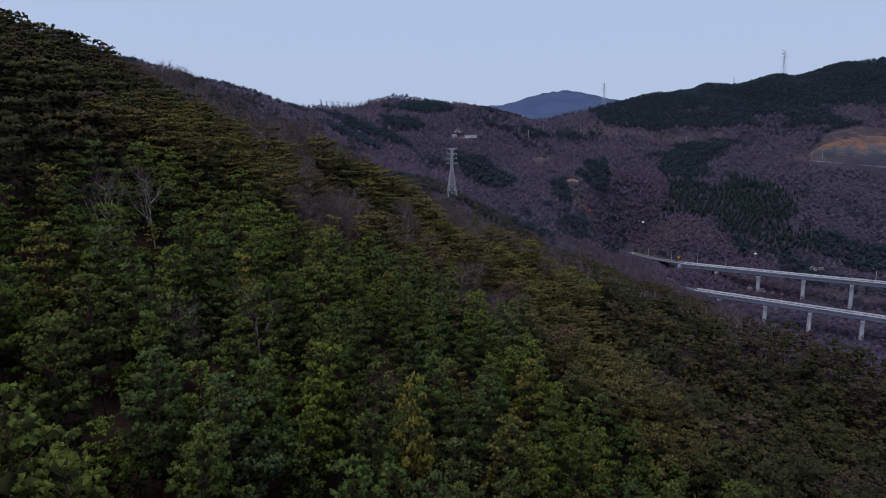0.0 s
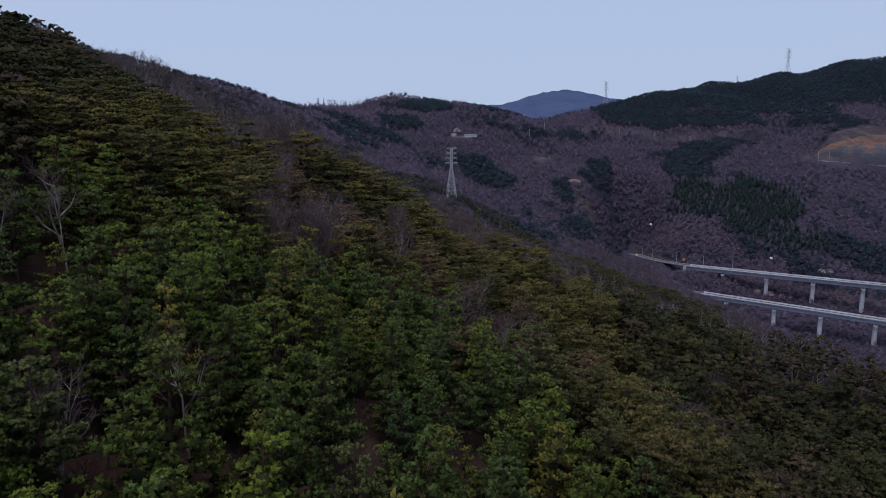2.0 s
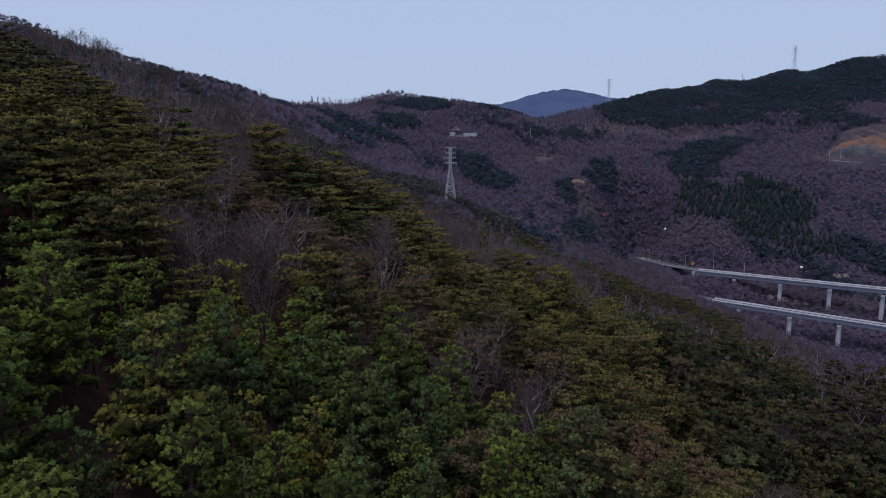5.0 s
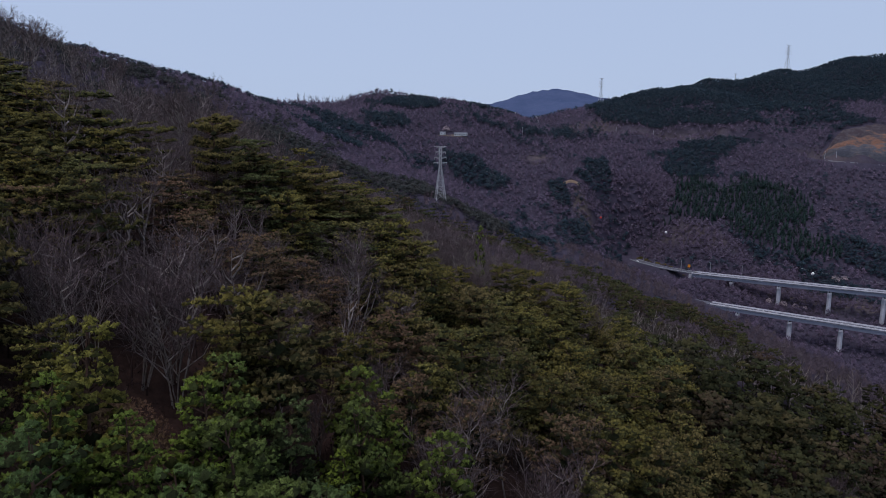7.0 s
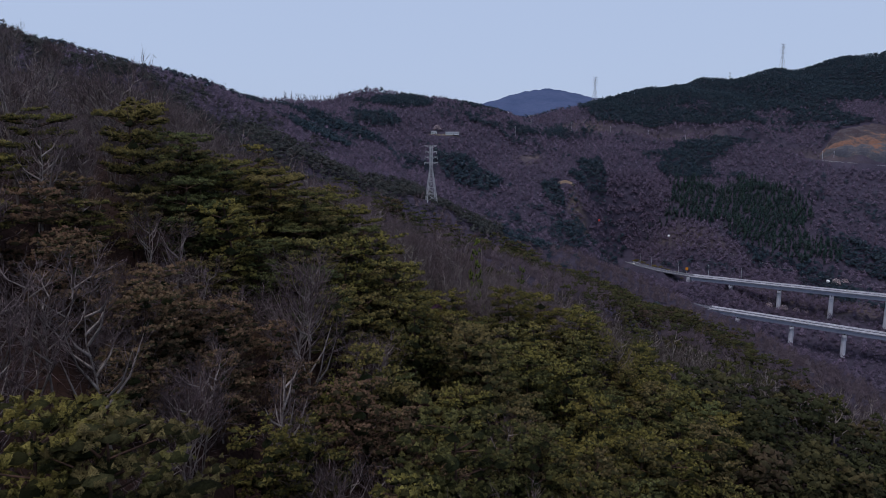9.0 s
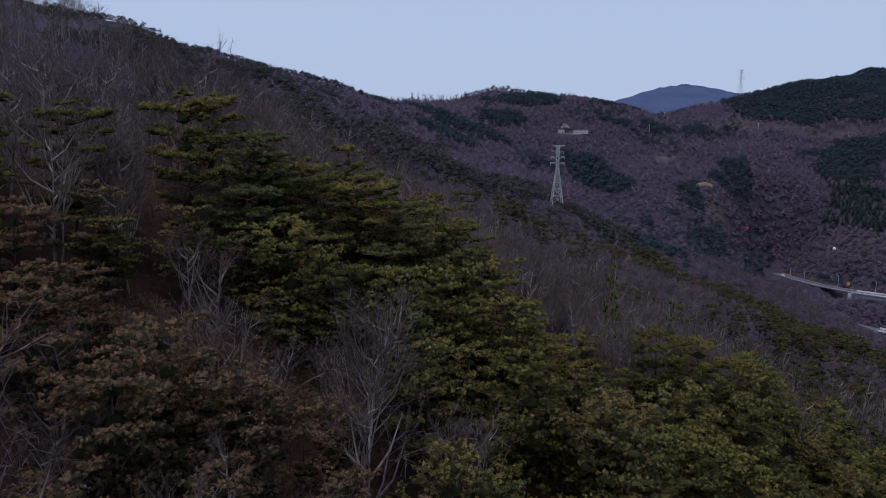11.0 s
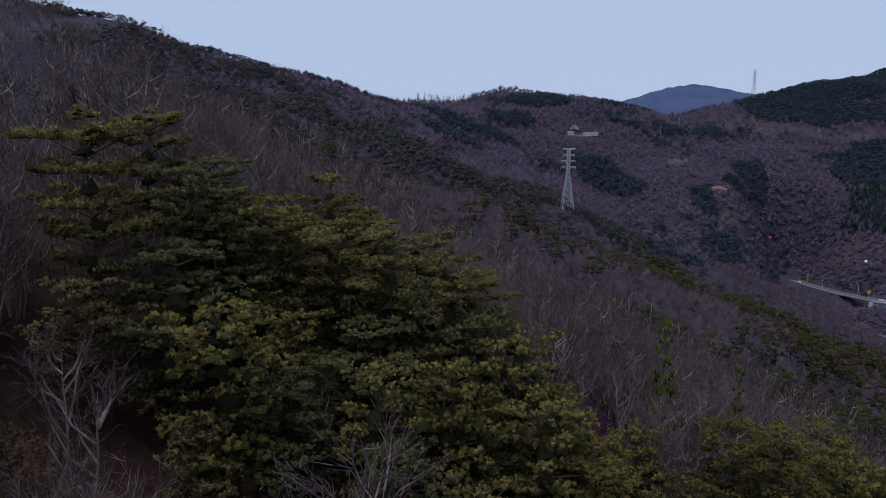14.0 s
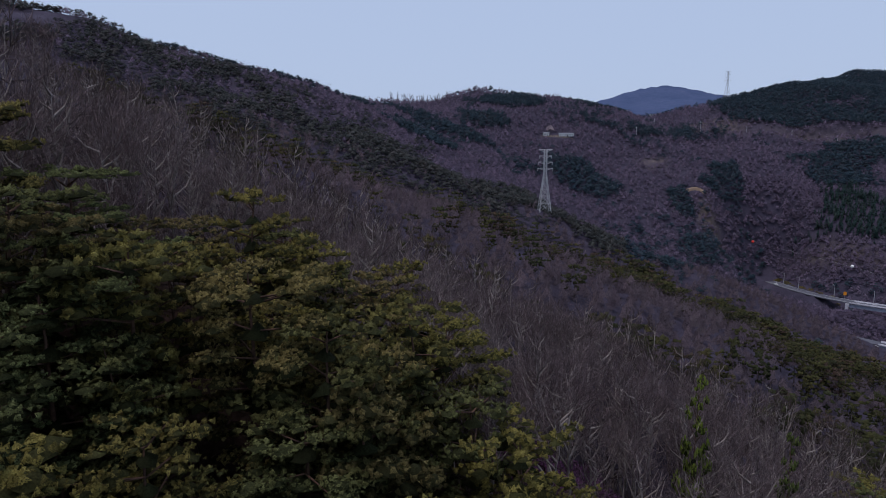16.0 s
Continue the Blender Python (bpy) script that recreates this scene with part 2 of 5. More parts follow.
DARK = mineral("dark_car_paint", (0.02, 0.022, 0.025), (0.03, 0.032, 0.035), (0.04, 0.042, 0.046), 0.6, 0.35, 0.02, 0.01)
GLASS = mineral("dark_glass", (0.015, 0.017, 0.02), (0.02, 0.022, 0.025), (0.03, 0.032, 0.035), 0.6, 0.1, 0.0, 0.01)
RUBBER = mineral("black_rubber", (0.012, 0.012, 0.012), (0.018, 0.018, 0.018), (0.025, 0.025, 0.025), 2.0, 0.9, 0.1, 0.01)
ROOF = mineral("grey_blue_roof_sheet", (0.10, 0.11, 0.13), (0.14, 0.15, 0.17), (0.19, 0.20, 0.22), 0.3, 0.6, 0.1, 0.02)
# the mountain's blue is distance haze, painted into its base colour
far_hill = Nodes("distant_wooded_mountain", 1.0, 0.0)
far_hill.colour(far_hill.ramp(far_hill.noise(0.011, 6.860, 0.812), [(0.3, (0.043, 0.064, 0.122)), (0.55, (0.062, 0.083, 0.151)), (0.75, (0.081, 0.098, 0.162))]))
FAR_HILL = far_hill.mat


# ---------------------------------------------------------------- mesh helpers
rng = np.random.default_rng(7)


def mesh_of(name, verts, faces, material, tint=None, smooth=False, normals=None):
    """A mesh of triangles (or quads) from arrays."""
    verts, faces = np.asarray(verts, np.float32), np.asarray(faces, np.int32)
    k = faces.shape[1]
    me = bpy.data.meshes.new(name)
    me.vertices.add(len(verts))
    me.vertices.foreach_set("co", verts.ravel())
    me.loops.add(faces.size)
    me.loops.foreach_set("vertex_index", faces.ravel())
    me.polygons.add(len(faces))
    me.polygons.foreach_set("loop_start", np.arange(len(faces), dtype=np.int32) * k)
    if smooth:
        me.polygons.foreach_set("use_smooth", np.ones(len(faces), bool))
    if tint is not None:
        a = me.attributes.new("tint", "FLOAT", "POINT")
        a.data.foreach_set("value", np.asarray(tint, np.float32))
    if normals is not None:
        normals = np.asarray(normals, np.float32)
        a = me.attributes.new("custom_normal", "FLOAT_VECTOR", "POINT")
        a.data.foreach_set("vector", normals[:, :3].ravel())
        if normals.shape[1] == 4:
            # how much crown shade the foliage colour takes on
            a = me.attributes.new("inner_shade", "FLOAT", "POINT")
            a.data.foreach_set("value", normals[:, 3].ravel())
    me.update(calc_edges=True)
    me.materials.append(material)
    return me


def part(name, bm, material, parent, label=""):
    """Links a bmesh, or a mesh, as one mesh object under a thing or a part."""
    if isinstance(bm, bmesh.types.BMesh):
        me = bpy.data.meshes.new(name)
        bm.to_mesh(me)
        bm.free()
        me.materials.append(material)
    else:
        me = bm
    ob = new(name, me)
    ob.parent = parent
    return tagged(ob, label)


def box(bm, size, at, turn=0.0, bevel=0.0):
    """A box of that size round the point at, turned about z."""
    m = Matrix.LocRotScale(Vector(at), Euler((0, 0, turn)), Vector(size))
    made = bmesh.ops.create_cube(bm, size=1, matrix=m)
    if bevel:
        edges = {e for v in made["verts"] for e in v.link_edges}
        bmesh.ops.bevel(bm, geom=list(edges), offset=bevel, segments=1, affect="EDGES")
    return bm


def bar(bm, a, b, r, r2=None, sides=4):
    """A tapered bar from a to b."""
    a, b = Vector(a), Vector(b)
    m = Matrix.Translation((a + b) / 2) @ (b - a).to_track_quat("Z", "Y").to_matrix().to_4x4()
    bmesh.ops.create_cone(bm, cap_ends=True, segments=sides, radius1=r, radius2=r if r2 is None else r2, depth=(b - a).length, matrix=m)
    return bm


def tubes(paths, sides=4):
    """Verts and triangles of tapered tubes. Each path: (points n x 3, radii n)."""
    V, F, n0 = [], [], 0
    ang = np.arange(sides) * 2 * np.pi / sides
    for pts, rad in paths:
        pts = np.asarray(pts, float)
        rad = np.broadcast_to(np.asarray(rad, float), (len(pts),))
        d = np.gradient(pts, axis=0)
        d /= np.linalg.norm(d, axis=1, keepdims=True) + 1e-9
        ref = np.where(np.abs(d[:, 2:3]) > 0.9, (1.0, 0, 0), (0, 0, 1.0))
        u = np.cross(d, ref)
        u /= np.linalg.norm(u, axis=1, keepdims=True) + 1e-9
        w = np.cross(d, u)
        ring = pts[:, None] + rad[:, None, None] * (np.cos(ang)[None, :, None] * u[:, None] + np.sin(ang)[None, :, None] * w[:, None])
        V.append(ring.reshape(-1, 3))
        k = len(pts)
        i, j = np.meshgrid(np.arange(k - 1), np.arange(sides), indexing="ij")
        a = n0 + i * sides + j
        b = n0 + i * sides + (j + 1) % sides
        F.append(np.stack([a, b, b + sides], -1).reshape(-1, 3))
        F.append(np.stack([a, b + sides, a + sides], -1).reshape(-1, 3))
        n0 += k * sides
    return np.concatenate(V), np.concatenate(F)


# ---------------------------------------------------------------- the lie of the land


def value_noise(x, y, cell, seed):
    """Smooth noise from -1 to 1."""
    gx, gy = np.floor(x / cell), np.floor(y / cell)
    fx, fy = x / cell - gx, y / cell - gy
    fx, fy = fx * fx * (3 - 2 * fx), fy * fy * (3 - 2 * fy)

    def h(i, j):
        v = np.sin(i * 127.1 + j * 311.7 + seed * 74.7) * 43758.5453
        return (v - np.floor(v)) * 2 - 1

    return (h(gx, gy) * (1 - fx) + h(gx + 1, gy) * fx) * (1 - fy) + (h(gx, gy + 1) * (1 - fx) + h(gx + 1, gy + 1) * fx) * fy


def ridge(x, y, crest, slope, curve=0.0):
    """The flanks of a crest line: its height less what the distance takes away."""
    best = np.full(np.shape(x), -1e6)
    for (ax, ay, az), (bx, by, bz) in zip(crest, crest[1:]):
        dx, dy = bx - ax, by - ay
        t = np.clip(((x - ax) * dx + (y - ay) * dy) / (dx * dx + dy * dy), 0, 1)
        d = np.hypot(x - ax - t * dx, y - ay - t * dy)
        best = np.maximum(best, az + t * (bz - az) - slope * d - curve * d * d)
    return best


NEAR_CREST = [(-140, -400, 114), (-106, 0, 121), (-101, 160, 124), (-96, 240, 118.5)]
NEAR_SPUR = [(-96, 240, 118.5), (-20, 247, 78), (60, 235, 46), (150, 215, 18), (260, 190, -25)]
GULLY_SPUR = [(-420, 450, 196), (-180, 402, 128), (-123, 400, 100), (-92, 402, 80), (-30, 408, 50), (20, 412, 27), (100, 425, 6), (180, 440, -22)]
PYLON_SPUR = [(-380, 800, 165), (-190, 712, 104), (-80, 678, 76), (9, 660, 47), (90, 648, 21), (140, 636, 2), (200, 612, -44), (245, 594, -74)]
HEAD_RIDGE = [(-1300, 380, 380), (-800, 600, 300), (-500, 756, 238), (-385, 816, 206), (-326, 848, 188), (-268, 880, 162), (-182, 1000, 159), (-85, 1150, 191), (65, 1180, 174), (147, 1280, 150),
              (225, 1250, 150), (262, 1241, 165), (330, 1230, 180), (410, 1275, 200), (475, 1315, 219), (537, 1350, 223), (600, 1350, 218), (700, 1354, 249), (800, 1370, 259), (900, 1365, 270), (1300, 1300, 300), (1900, 900, 300)]
FAR_ROAD = [(560, 567, -37), (480, 616, -37), (400, 668, -37), (314, 727, -37), (283, 752, -37.5), (264, 785, -38.5), (253, 825, -39.5), (249, 850, -40)]
NEAR_ROAD = [(560, 495, -65), (470, 549, -61.5), (415, 584, -59), (325, 641, -55), (272, 674, -52.5), (236, 705, -50.5), (205, 745, -49)]
HILL_ROAD = [(900, 910, 65), (720, 925, 67), (647, 945, 69), (583, 961, 75), (544, 988, 79), (490, 1030, 86), (432, 1068, 97), (340, 1071, 108), (270, 1085, 116)]


def near_line(x, y, line):
    """The distance to a line and the line's height there."""
    best, height = np.full(np.shape(x), 1e6), np.zeros(np.shape(x))
    for (ax, ay, az), (bx, by, bz) in zip(line, line[1:]):
        dx, dy = bx - ax, by - ay
        t = np.clip(((x - ax) * dx + (y - ay) * dy) / (dx * dx + dy * dy), 0, 1)
        d = np.hypot(x - ax - t * dx, y - ay - t * dy)
        height = np.where(d < best, az + t * (bz - az), height)
        best = np.minimum(best, d)
    return best, height


def bench(h, x, y, line, half, fade):
    d, z = near_line(x, y, line)
    k = np.clip((d - half) / fade, 0, 1)
    k = k * k * (3 - 2 * k)
    return z * (1 - k) + h * k


def ground_height(x, y):
    x, y = np.asarray(x, float), np.asarray(y, float)
    parts = [ridge(x, y, NEAR_CREST, 0.54), ridge(x, y, NEAR_SPUR, 0.50), ridge(x, y, GULLY_SPUR, 0.40), ridge(x, y, PYLON_SPUR, 0.40),
             ridge(x, y, HEAD_RIDGE, 0.30, 0.0003), np.maximum(-80.0, np.minimum(-76.0 + 0.28 * (0.53 * x + 0.85 * y - 717), -46.0))]
    k = 5.0
    top = np.maximum.reduce(parts)
    h = top + k * np.log(sum(np.exp((p - top) / k) for p in parts)) - 2.5
    far = np.clip((y - 230) / 300, 0, 1)
    h = h + value_noise(x, y, 45, 1) * (1.2 + 3.5 * far) + value_noise(x, y, 120, 2) * (1.0 + 7 * far) + value_noise(x, y, 14, 3) * 0.6
    # the shoulder of the near spur, the hollow below it and a swell on the near slope
    h = h + 6.5 * np.exp(-(((y - 198) / 22) ** 2)) * np.clip((x + 60) / 22, 0, 1) * np.clip((125 - x) / 40, 0, 1)
    h = h - 5.0 * np.exp(-(((y - 145) / 18) ** 2)) * np.clip((x - 10) / 25, 0, 1) * np.clip((95 - x) / 30, 0, 1)
    h = h + 3.2 * np.exp(-((x / 16) ** 2) - ((y - 83) / 20) ** 2)
    for line, first, half in ((FAR_ROAD, 4, 9.0), (NEAR_ROAD, 4, 8.0)):
        h = bench(h, x, y, line[first:], half, 60.0 if line is FAR_ROAD else 25.0)
    # the ground falls away below the highway on its valley side
    d, z = near_line(x, y, FAR_ROAD[4:])
    below = np.clip((np.interp(y, (752, 785, 825, 850), (283, 264, 253, 249)) - x - 8) / 10, 0, 1) * np.clip((75 - d) / 25, 0, 1) * (y > 700) * np.clip((868 - y) / 40, 0, 1)
    h = h * (1 - below) + np.minimum(h, z - 9.0) * below
    h = bench(h, x, y, HILL_ROAD, 4.5, 14.0)
    for line, first in ((FAR_ROAD, 4), (NEAR_ROAD, 4)):
        d, z = near_line(x, y, line[: first + 1])
        h = np.where(d < 30, np.minimum(h, z - 7.0 - 12 * np.clip(np.hypot(x - line[first][0], y - line[first][1]) / 90, 0, 1)) * (1 - np.clip((d - 16) / 14, 0, 1)) + h * np.clip((d - 16) / 14, 0, 1), h)
    return h


OPEN_GROUND = [(187, 850, 16, 34, 0.1, 0.9), (147, 967, 26, 10, 0.0, 0.7), (312, 820, 62, 14, -0.82, 0.45), (370, 1078, 105, 15, -0.03, 0.4), (560, 985, 60, 16, -0.5, 0.35), (250, 1110, 60, 30, 0.0, 0.5), (390, 700, 90, 25, -0.5, 0.5)]


def open_ground(x, y):
    """From 0 to 1: how much dry grass and bare earth shows."""
    best = np.zeros(np.shape(x))
    for cx, cy, rx, ry, turn, much in OPEN_GROUND:
        c, s = math.cos(turn), math.sin(turn)
        u, v = ((x - cx) * c + (y - cy) * s) / rx, (-(x - cx) * s + (y - cy) * c) / ry
        best = np.maximum(best, much * np.clip(1.6 - 1.4 * np.sqrt(u * u + v * v), 0, 1))
    return best


def spread(n, reach, tight, mid):
    u = np.linspace(-1, 1, n)
    return mid + reach * np.sinh(tight * u) / np.sinh(tight)


gx, gy = spread(360, 4300, 3.4, 100.0), spread(360, 4600, 3.4, 300.0)
GX, GY = np.meshgrid(gx, gy, indexing="ij")
GZ = ground_height(GX, GY)
index = np.arange(GX.size).reshape(GX.shape)
quads = np.stack([index[:-1, :-1], index[1:, :-1], index[1:, 1:], index[:-1, 1:]], -1).reshape(-1, 4)
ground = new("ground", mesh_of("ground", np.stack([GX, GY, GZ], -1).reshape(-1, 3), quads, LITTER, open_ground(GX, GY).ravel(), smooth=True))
# share of the haze-tinted brushwood colour over the leaf litter
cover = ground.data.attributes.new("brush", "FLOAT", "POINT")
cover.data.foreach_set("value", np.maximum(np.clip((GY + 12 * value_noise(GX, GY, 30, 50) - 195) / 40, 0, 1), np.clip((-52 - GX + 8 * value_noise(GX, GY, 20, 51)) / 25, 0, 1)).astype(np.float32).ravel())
tagged(ground, "brown leaf-littered mountain slopes, spurs and valley floor", "ground", kind="structure")

# distant mountain behind the saddle
FAR_CREST = [(-200, 3300, 230), (200, 3250, 300), (430, 3350, 345), (640, 3450, 392), (760, 3480, 385), (900, 3450, 340), (1500, 3500, 310), (2600, 3700, 350)]
fx, fy = np.linspace(-1200, 3400, 170), np.linspace(2500, 4300, 64)
FX, FY = np.meshgrid(fx, fy, indexing="ij")
FZ = ridge(FX, FY, FAR_CREST, 0.35) + value_noise(FX, FY, 260, 8) * 16 + value_noise(FX, FY, 90, 9) * 7 + value_noise(FX, FY, 30, 11) * 4
index = np.arange(FX.size).reshape(FX.shape)
quads = np.stack([index[:-1, :-1], index[1:, :-1], index[1:, 1:], index[:-1, 1:]], -1).reshape(-1, 4)
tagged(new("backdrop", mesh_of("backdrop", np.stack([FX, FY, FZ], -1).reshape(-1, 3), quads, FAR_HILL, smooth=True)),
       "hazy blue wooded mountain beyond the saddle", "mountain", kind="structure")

# ---------------------------------------------------------------- tree shapes


def unit(v):
    return v / (np.linalg.norm(v, axis=-1, keepdims=True) + 1e-9)


def tufts(points, out, length, wide, r, swell=None):
    """One pointed leaf or needle brush at each point, pointing roughly along out, shaded as part of the swelling form that it belongs to."""
    n = len(points)
    d = unit(out + r.normal(0, 0.45, (n, 3)))
    swell = unit((out if swell is None else swell) + r.normal(0, 0.18, (n, 3)))
    side = unit(np.cross(d, swell + r.normal(0, 0.35, (n, 3))))
    L = length * r.uniform(0.7, 1.3, (n, 1))
    a, b, c = points - side * L * wide, points + side * L * wide, points + d * L
    back = np.sum(np.cross(b - a, c - a) * swell, axis=1) < 0
    a[back], b[back] = b[back].copy(), a[back].copy()
    V = np.stack([a, b, c], 1).reshape(-1, 3)
    return V, np.arange(3 * n).reshape(-1, 3), np.repeat(swell, 3, axis=0)


def buds(points, out, radius, r, swell):
    """A small three-sided bunch of needles at each point, rounded by its shading."""
    n = len(points)
    d = unit(out + r.normal(0, 0.3, (n, 3)))
    u = unit(np.cross(d, r.normal(0, 1, (n, 3))))
    w = np.cross(d, u)
    q = radius * r.uniform(0.6, 1.35, (n, 1))
    rays = [u * math.cos(a) + w * math.sin(a) for a in (0.0, 2.094, 4.189)]
    V = np.stack([points + d * q * 1.05] + [points + e * q * r.uniform(0.75, 1.25, (n, 1)) - d * q * 0.25 for e in rays], 1)
    N = np.stack([unit(d + swell)] + [unit(e * 0.8 + swell * 0.7) for e in rays], 1)
    F = np.array([(0, 1, 2), (0, 2, 3), (0, 3, 1)])[None] + (np.arange(n) * 4)[:, None, None]
    return V.reshape(-1, 3), F.reshape(-1, 3), N.reshape(-1, 3)


def join(pieces):
    V, F, N, n = [], [], [], 0
    for v, f, *m in pieces:
        V.append(v)
        F.append(f + n)
        q = m[0] if m else unit(v * (1, 1, 0) + (1e-3, 0, 0.01))
        N.append(q if q.shape[1] == 4 else np.concatenate([q, np.zeros((len(q), 1))], 1))
        n += len(v)
    return np.concatenate(V), np.concatenate(F), np.concatenate(N)


def boughs(r, height, width, levels, low, conical, grain=1.0):
    """Where the foliage puffs of a pine sit, along its whorled limbs: centres and radii; and the limbs."""
    lean = r.normal(0, 0.035, 2) * height
    centres, radii, limbs = [], [], []

    def axis(f):
        return np.array([lean[0] * f * f, lean[1] * f * f, height * f])

    for i in range(levels):
        f = min(max(low + (0.95 - low) * (i + r.uniform(-0.45, 0.45)) / max(1, levels - 1), low), 0.97)
        g = (f - low) / (1 - low)
        if conical:
            reach = width * (1.0 - 0.86 * g ** 1.1) * r.uniform(0.86, 1.1) + 0.15
        else:
            reach = width * (0.40 + 0.60 * math.sin(math.pi * (0.20 + 0.70 * g))) * r.uniform(0.8, 1.12)
        count = max(3, int(round((3.1 + 2.3 * reach / width) / grain ** 0.5)))
        start = r.uniform(0, 6.28)
        for k in range(count):
            a = start + k * 6.283 / count + r.normal(0, 0.25)
            far = reach * r.uniform(0.62, 1.2)
            base, out = axis(f), np.array([math.cos(a), math.sin(a), 0.0])
            tip = base + out * far + np.array([0, 0, (0.26 if conical else 0.10) * far + r.normal(0, 0.16)])
            limbs.append((axis(max(f - 0.05, 0.1)), tip))
            m = max(1, int(round(far * 1.15 / grain)))
            for q in range(m):
                s = 1.0 - 0.66 * q / m
                sway = r.uniform(-1, 1) * 0.30 * far * (0.4 if q == 0 else 1.0)
                centres.append(base + (tip - base) * s + np.array([-out[1], out[0], 0]) * sway + r.normal(0, 0.07, 3) - np.array([0, 0, 0.10 * (1 - s) * far]))
                radii.append(grain ** 0.85 * (0.42 + 0.075 * far) * r.uniform(0.72, 1.25))
    for q in range(2 if conical else 4):
        centres.append(axis(0.985) + r.normal(0, 0.1 if conical else 0.4, 3) * (1, 1, 0.4))
        radii.append((0.30 if conical else 0.5) * grain ** 0.7)
    return np.array(centres), np.array(radii), limbs, axis


def puffs(r, centres, radii, flat, sides, per, size, wide, full=True, closed=True, own=0.75, lift=0.35, body=1.0, shade=0.0):
    """Foliage puffs: ragged domes, shade painted in beneath, with short needle brushes standing out all over."""
    n = len(centres)
    middle = np.array([centres[:, 0].mean(), centres[:, 1].mean(), centres[:, 2].min() * 0.45 + centres[:, 2].max() * 0.55])
    a = np.arange(sides) * 6.283 / sides + r.uniform(0, 6.283, (n, 1)) + r.normal(0, 0.16, (n, sides))
    rim = radii[:, None] * r.uniform(0.68, 1.12, (n, sides)) * body
    H = radii * flat * body

    def ring(q, h):
        return np.stack([np.cos(a) * q, np.sin(a) * q, h], -1)

    out, up = np.stack([np.cos(a), np.sin(a), np.zeros_like(a)], -1), np.array([0, 0, 1.0])
    low = ring(rim, H[:, None] * r.uniform(-0.3, 0.2, (n, sides)))
    mid = ring(rim * r.uniform(0.5, 0.75, (n, sides)), H[:, None] * r.uniform(0.5, 0.95, (n, sides)))
    top = np.stack([r.normal(0, 0.12, n) * radii, r.normal(0, 0.12, n) * radii, H * r.uniform(0.8, 1.1, n)], -1)[:, None]
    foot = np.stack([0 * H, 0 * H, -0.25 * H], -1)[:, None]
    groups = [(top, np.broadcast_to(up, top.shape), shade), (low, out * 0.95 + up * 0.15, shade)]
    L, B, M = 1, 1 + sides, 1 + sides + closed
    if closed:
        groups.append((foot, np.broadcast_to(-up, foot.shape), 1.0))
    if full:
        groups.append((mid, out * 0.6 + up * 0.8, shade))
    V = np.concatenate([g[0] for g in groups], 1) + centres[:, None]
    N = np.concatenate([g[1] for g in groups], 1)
    shade_share = np.concatenate([np.full(g[0].shape[:2] + (1,), g[2]) for g in groups], 2 - 1)
    N = np.concatenate([unit(unit(N) * own + unit((V - middle) * (1, 1, 0.7)) * 0.55), shade_share], 2)
    per_puff = V.shape[1]
    j = np.arange(sides)
    k = (j + 1) % sides
    if full:
        F = [np.stack([0 * j, M + j, M + k], -1), np.stack([M + j, L + j, L + k], -1), np.stack([M + j, L + k, M + k], -1)]
    else:
        F = [np.stack([0 * j, L + j, L + k], -1)]
    if closed:
        F.append(np.stack([0 * j + B, L + k, L + j], -1))
    F = (np.concatenate(F)[None] + (np.arange(n) * per_puff)[:, None, None]).reshape(-1, 3)
    pieces = [(V.reshape(-1, 3), F, N.reshape(-1, 4))]
    if per:
        which = np.repeat(np.arange(n), np.maximum(1, np.round(per * (radii / radii.mean()) ** 1.5)).astype(int))
        m = len(which)
        b, h = r.uniform(0, 6.283, m), r.uniform(-0.15 if wide else 0.0, 1.0, m)
        q = np.sqrt(np.maximum(0, 1 - h * h))
        dome = np.stack([np.cos(b) * q, np.sin(b) * q, h], -1)
        R = radii[which][:, None]
        spot = centres[which] + dome * R * (1, 1, flat) * r.uniform(0.68, 1.0, (m, 1))
        swell = unit(dome * own + unit((spot - middle) * (1, 1, 0.7)) * 0.55)
        way = unit(dome * (1, 1, 0.7) + up * lift)
        pieces.append(tufts(spot, way, size, wide, r, swell) if wide else buds(spot, way, size, r, swell))
    return join(pieces)


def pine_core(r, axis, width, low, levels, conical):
    """The inside of a crown, about its stem, with shade painted in."""
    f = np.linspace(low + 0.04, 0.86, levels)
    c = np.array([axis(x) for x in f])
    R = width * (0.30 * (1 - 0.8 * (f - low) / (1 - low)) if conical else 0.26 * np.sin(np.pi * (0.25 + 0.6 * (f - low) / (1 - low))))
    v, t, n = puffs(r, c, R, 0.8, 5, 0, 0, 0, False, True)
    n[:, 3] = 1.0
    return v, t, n


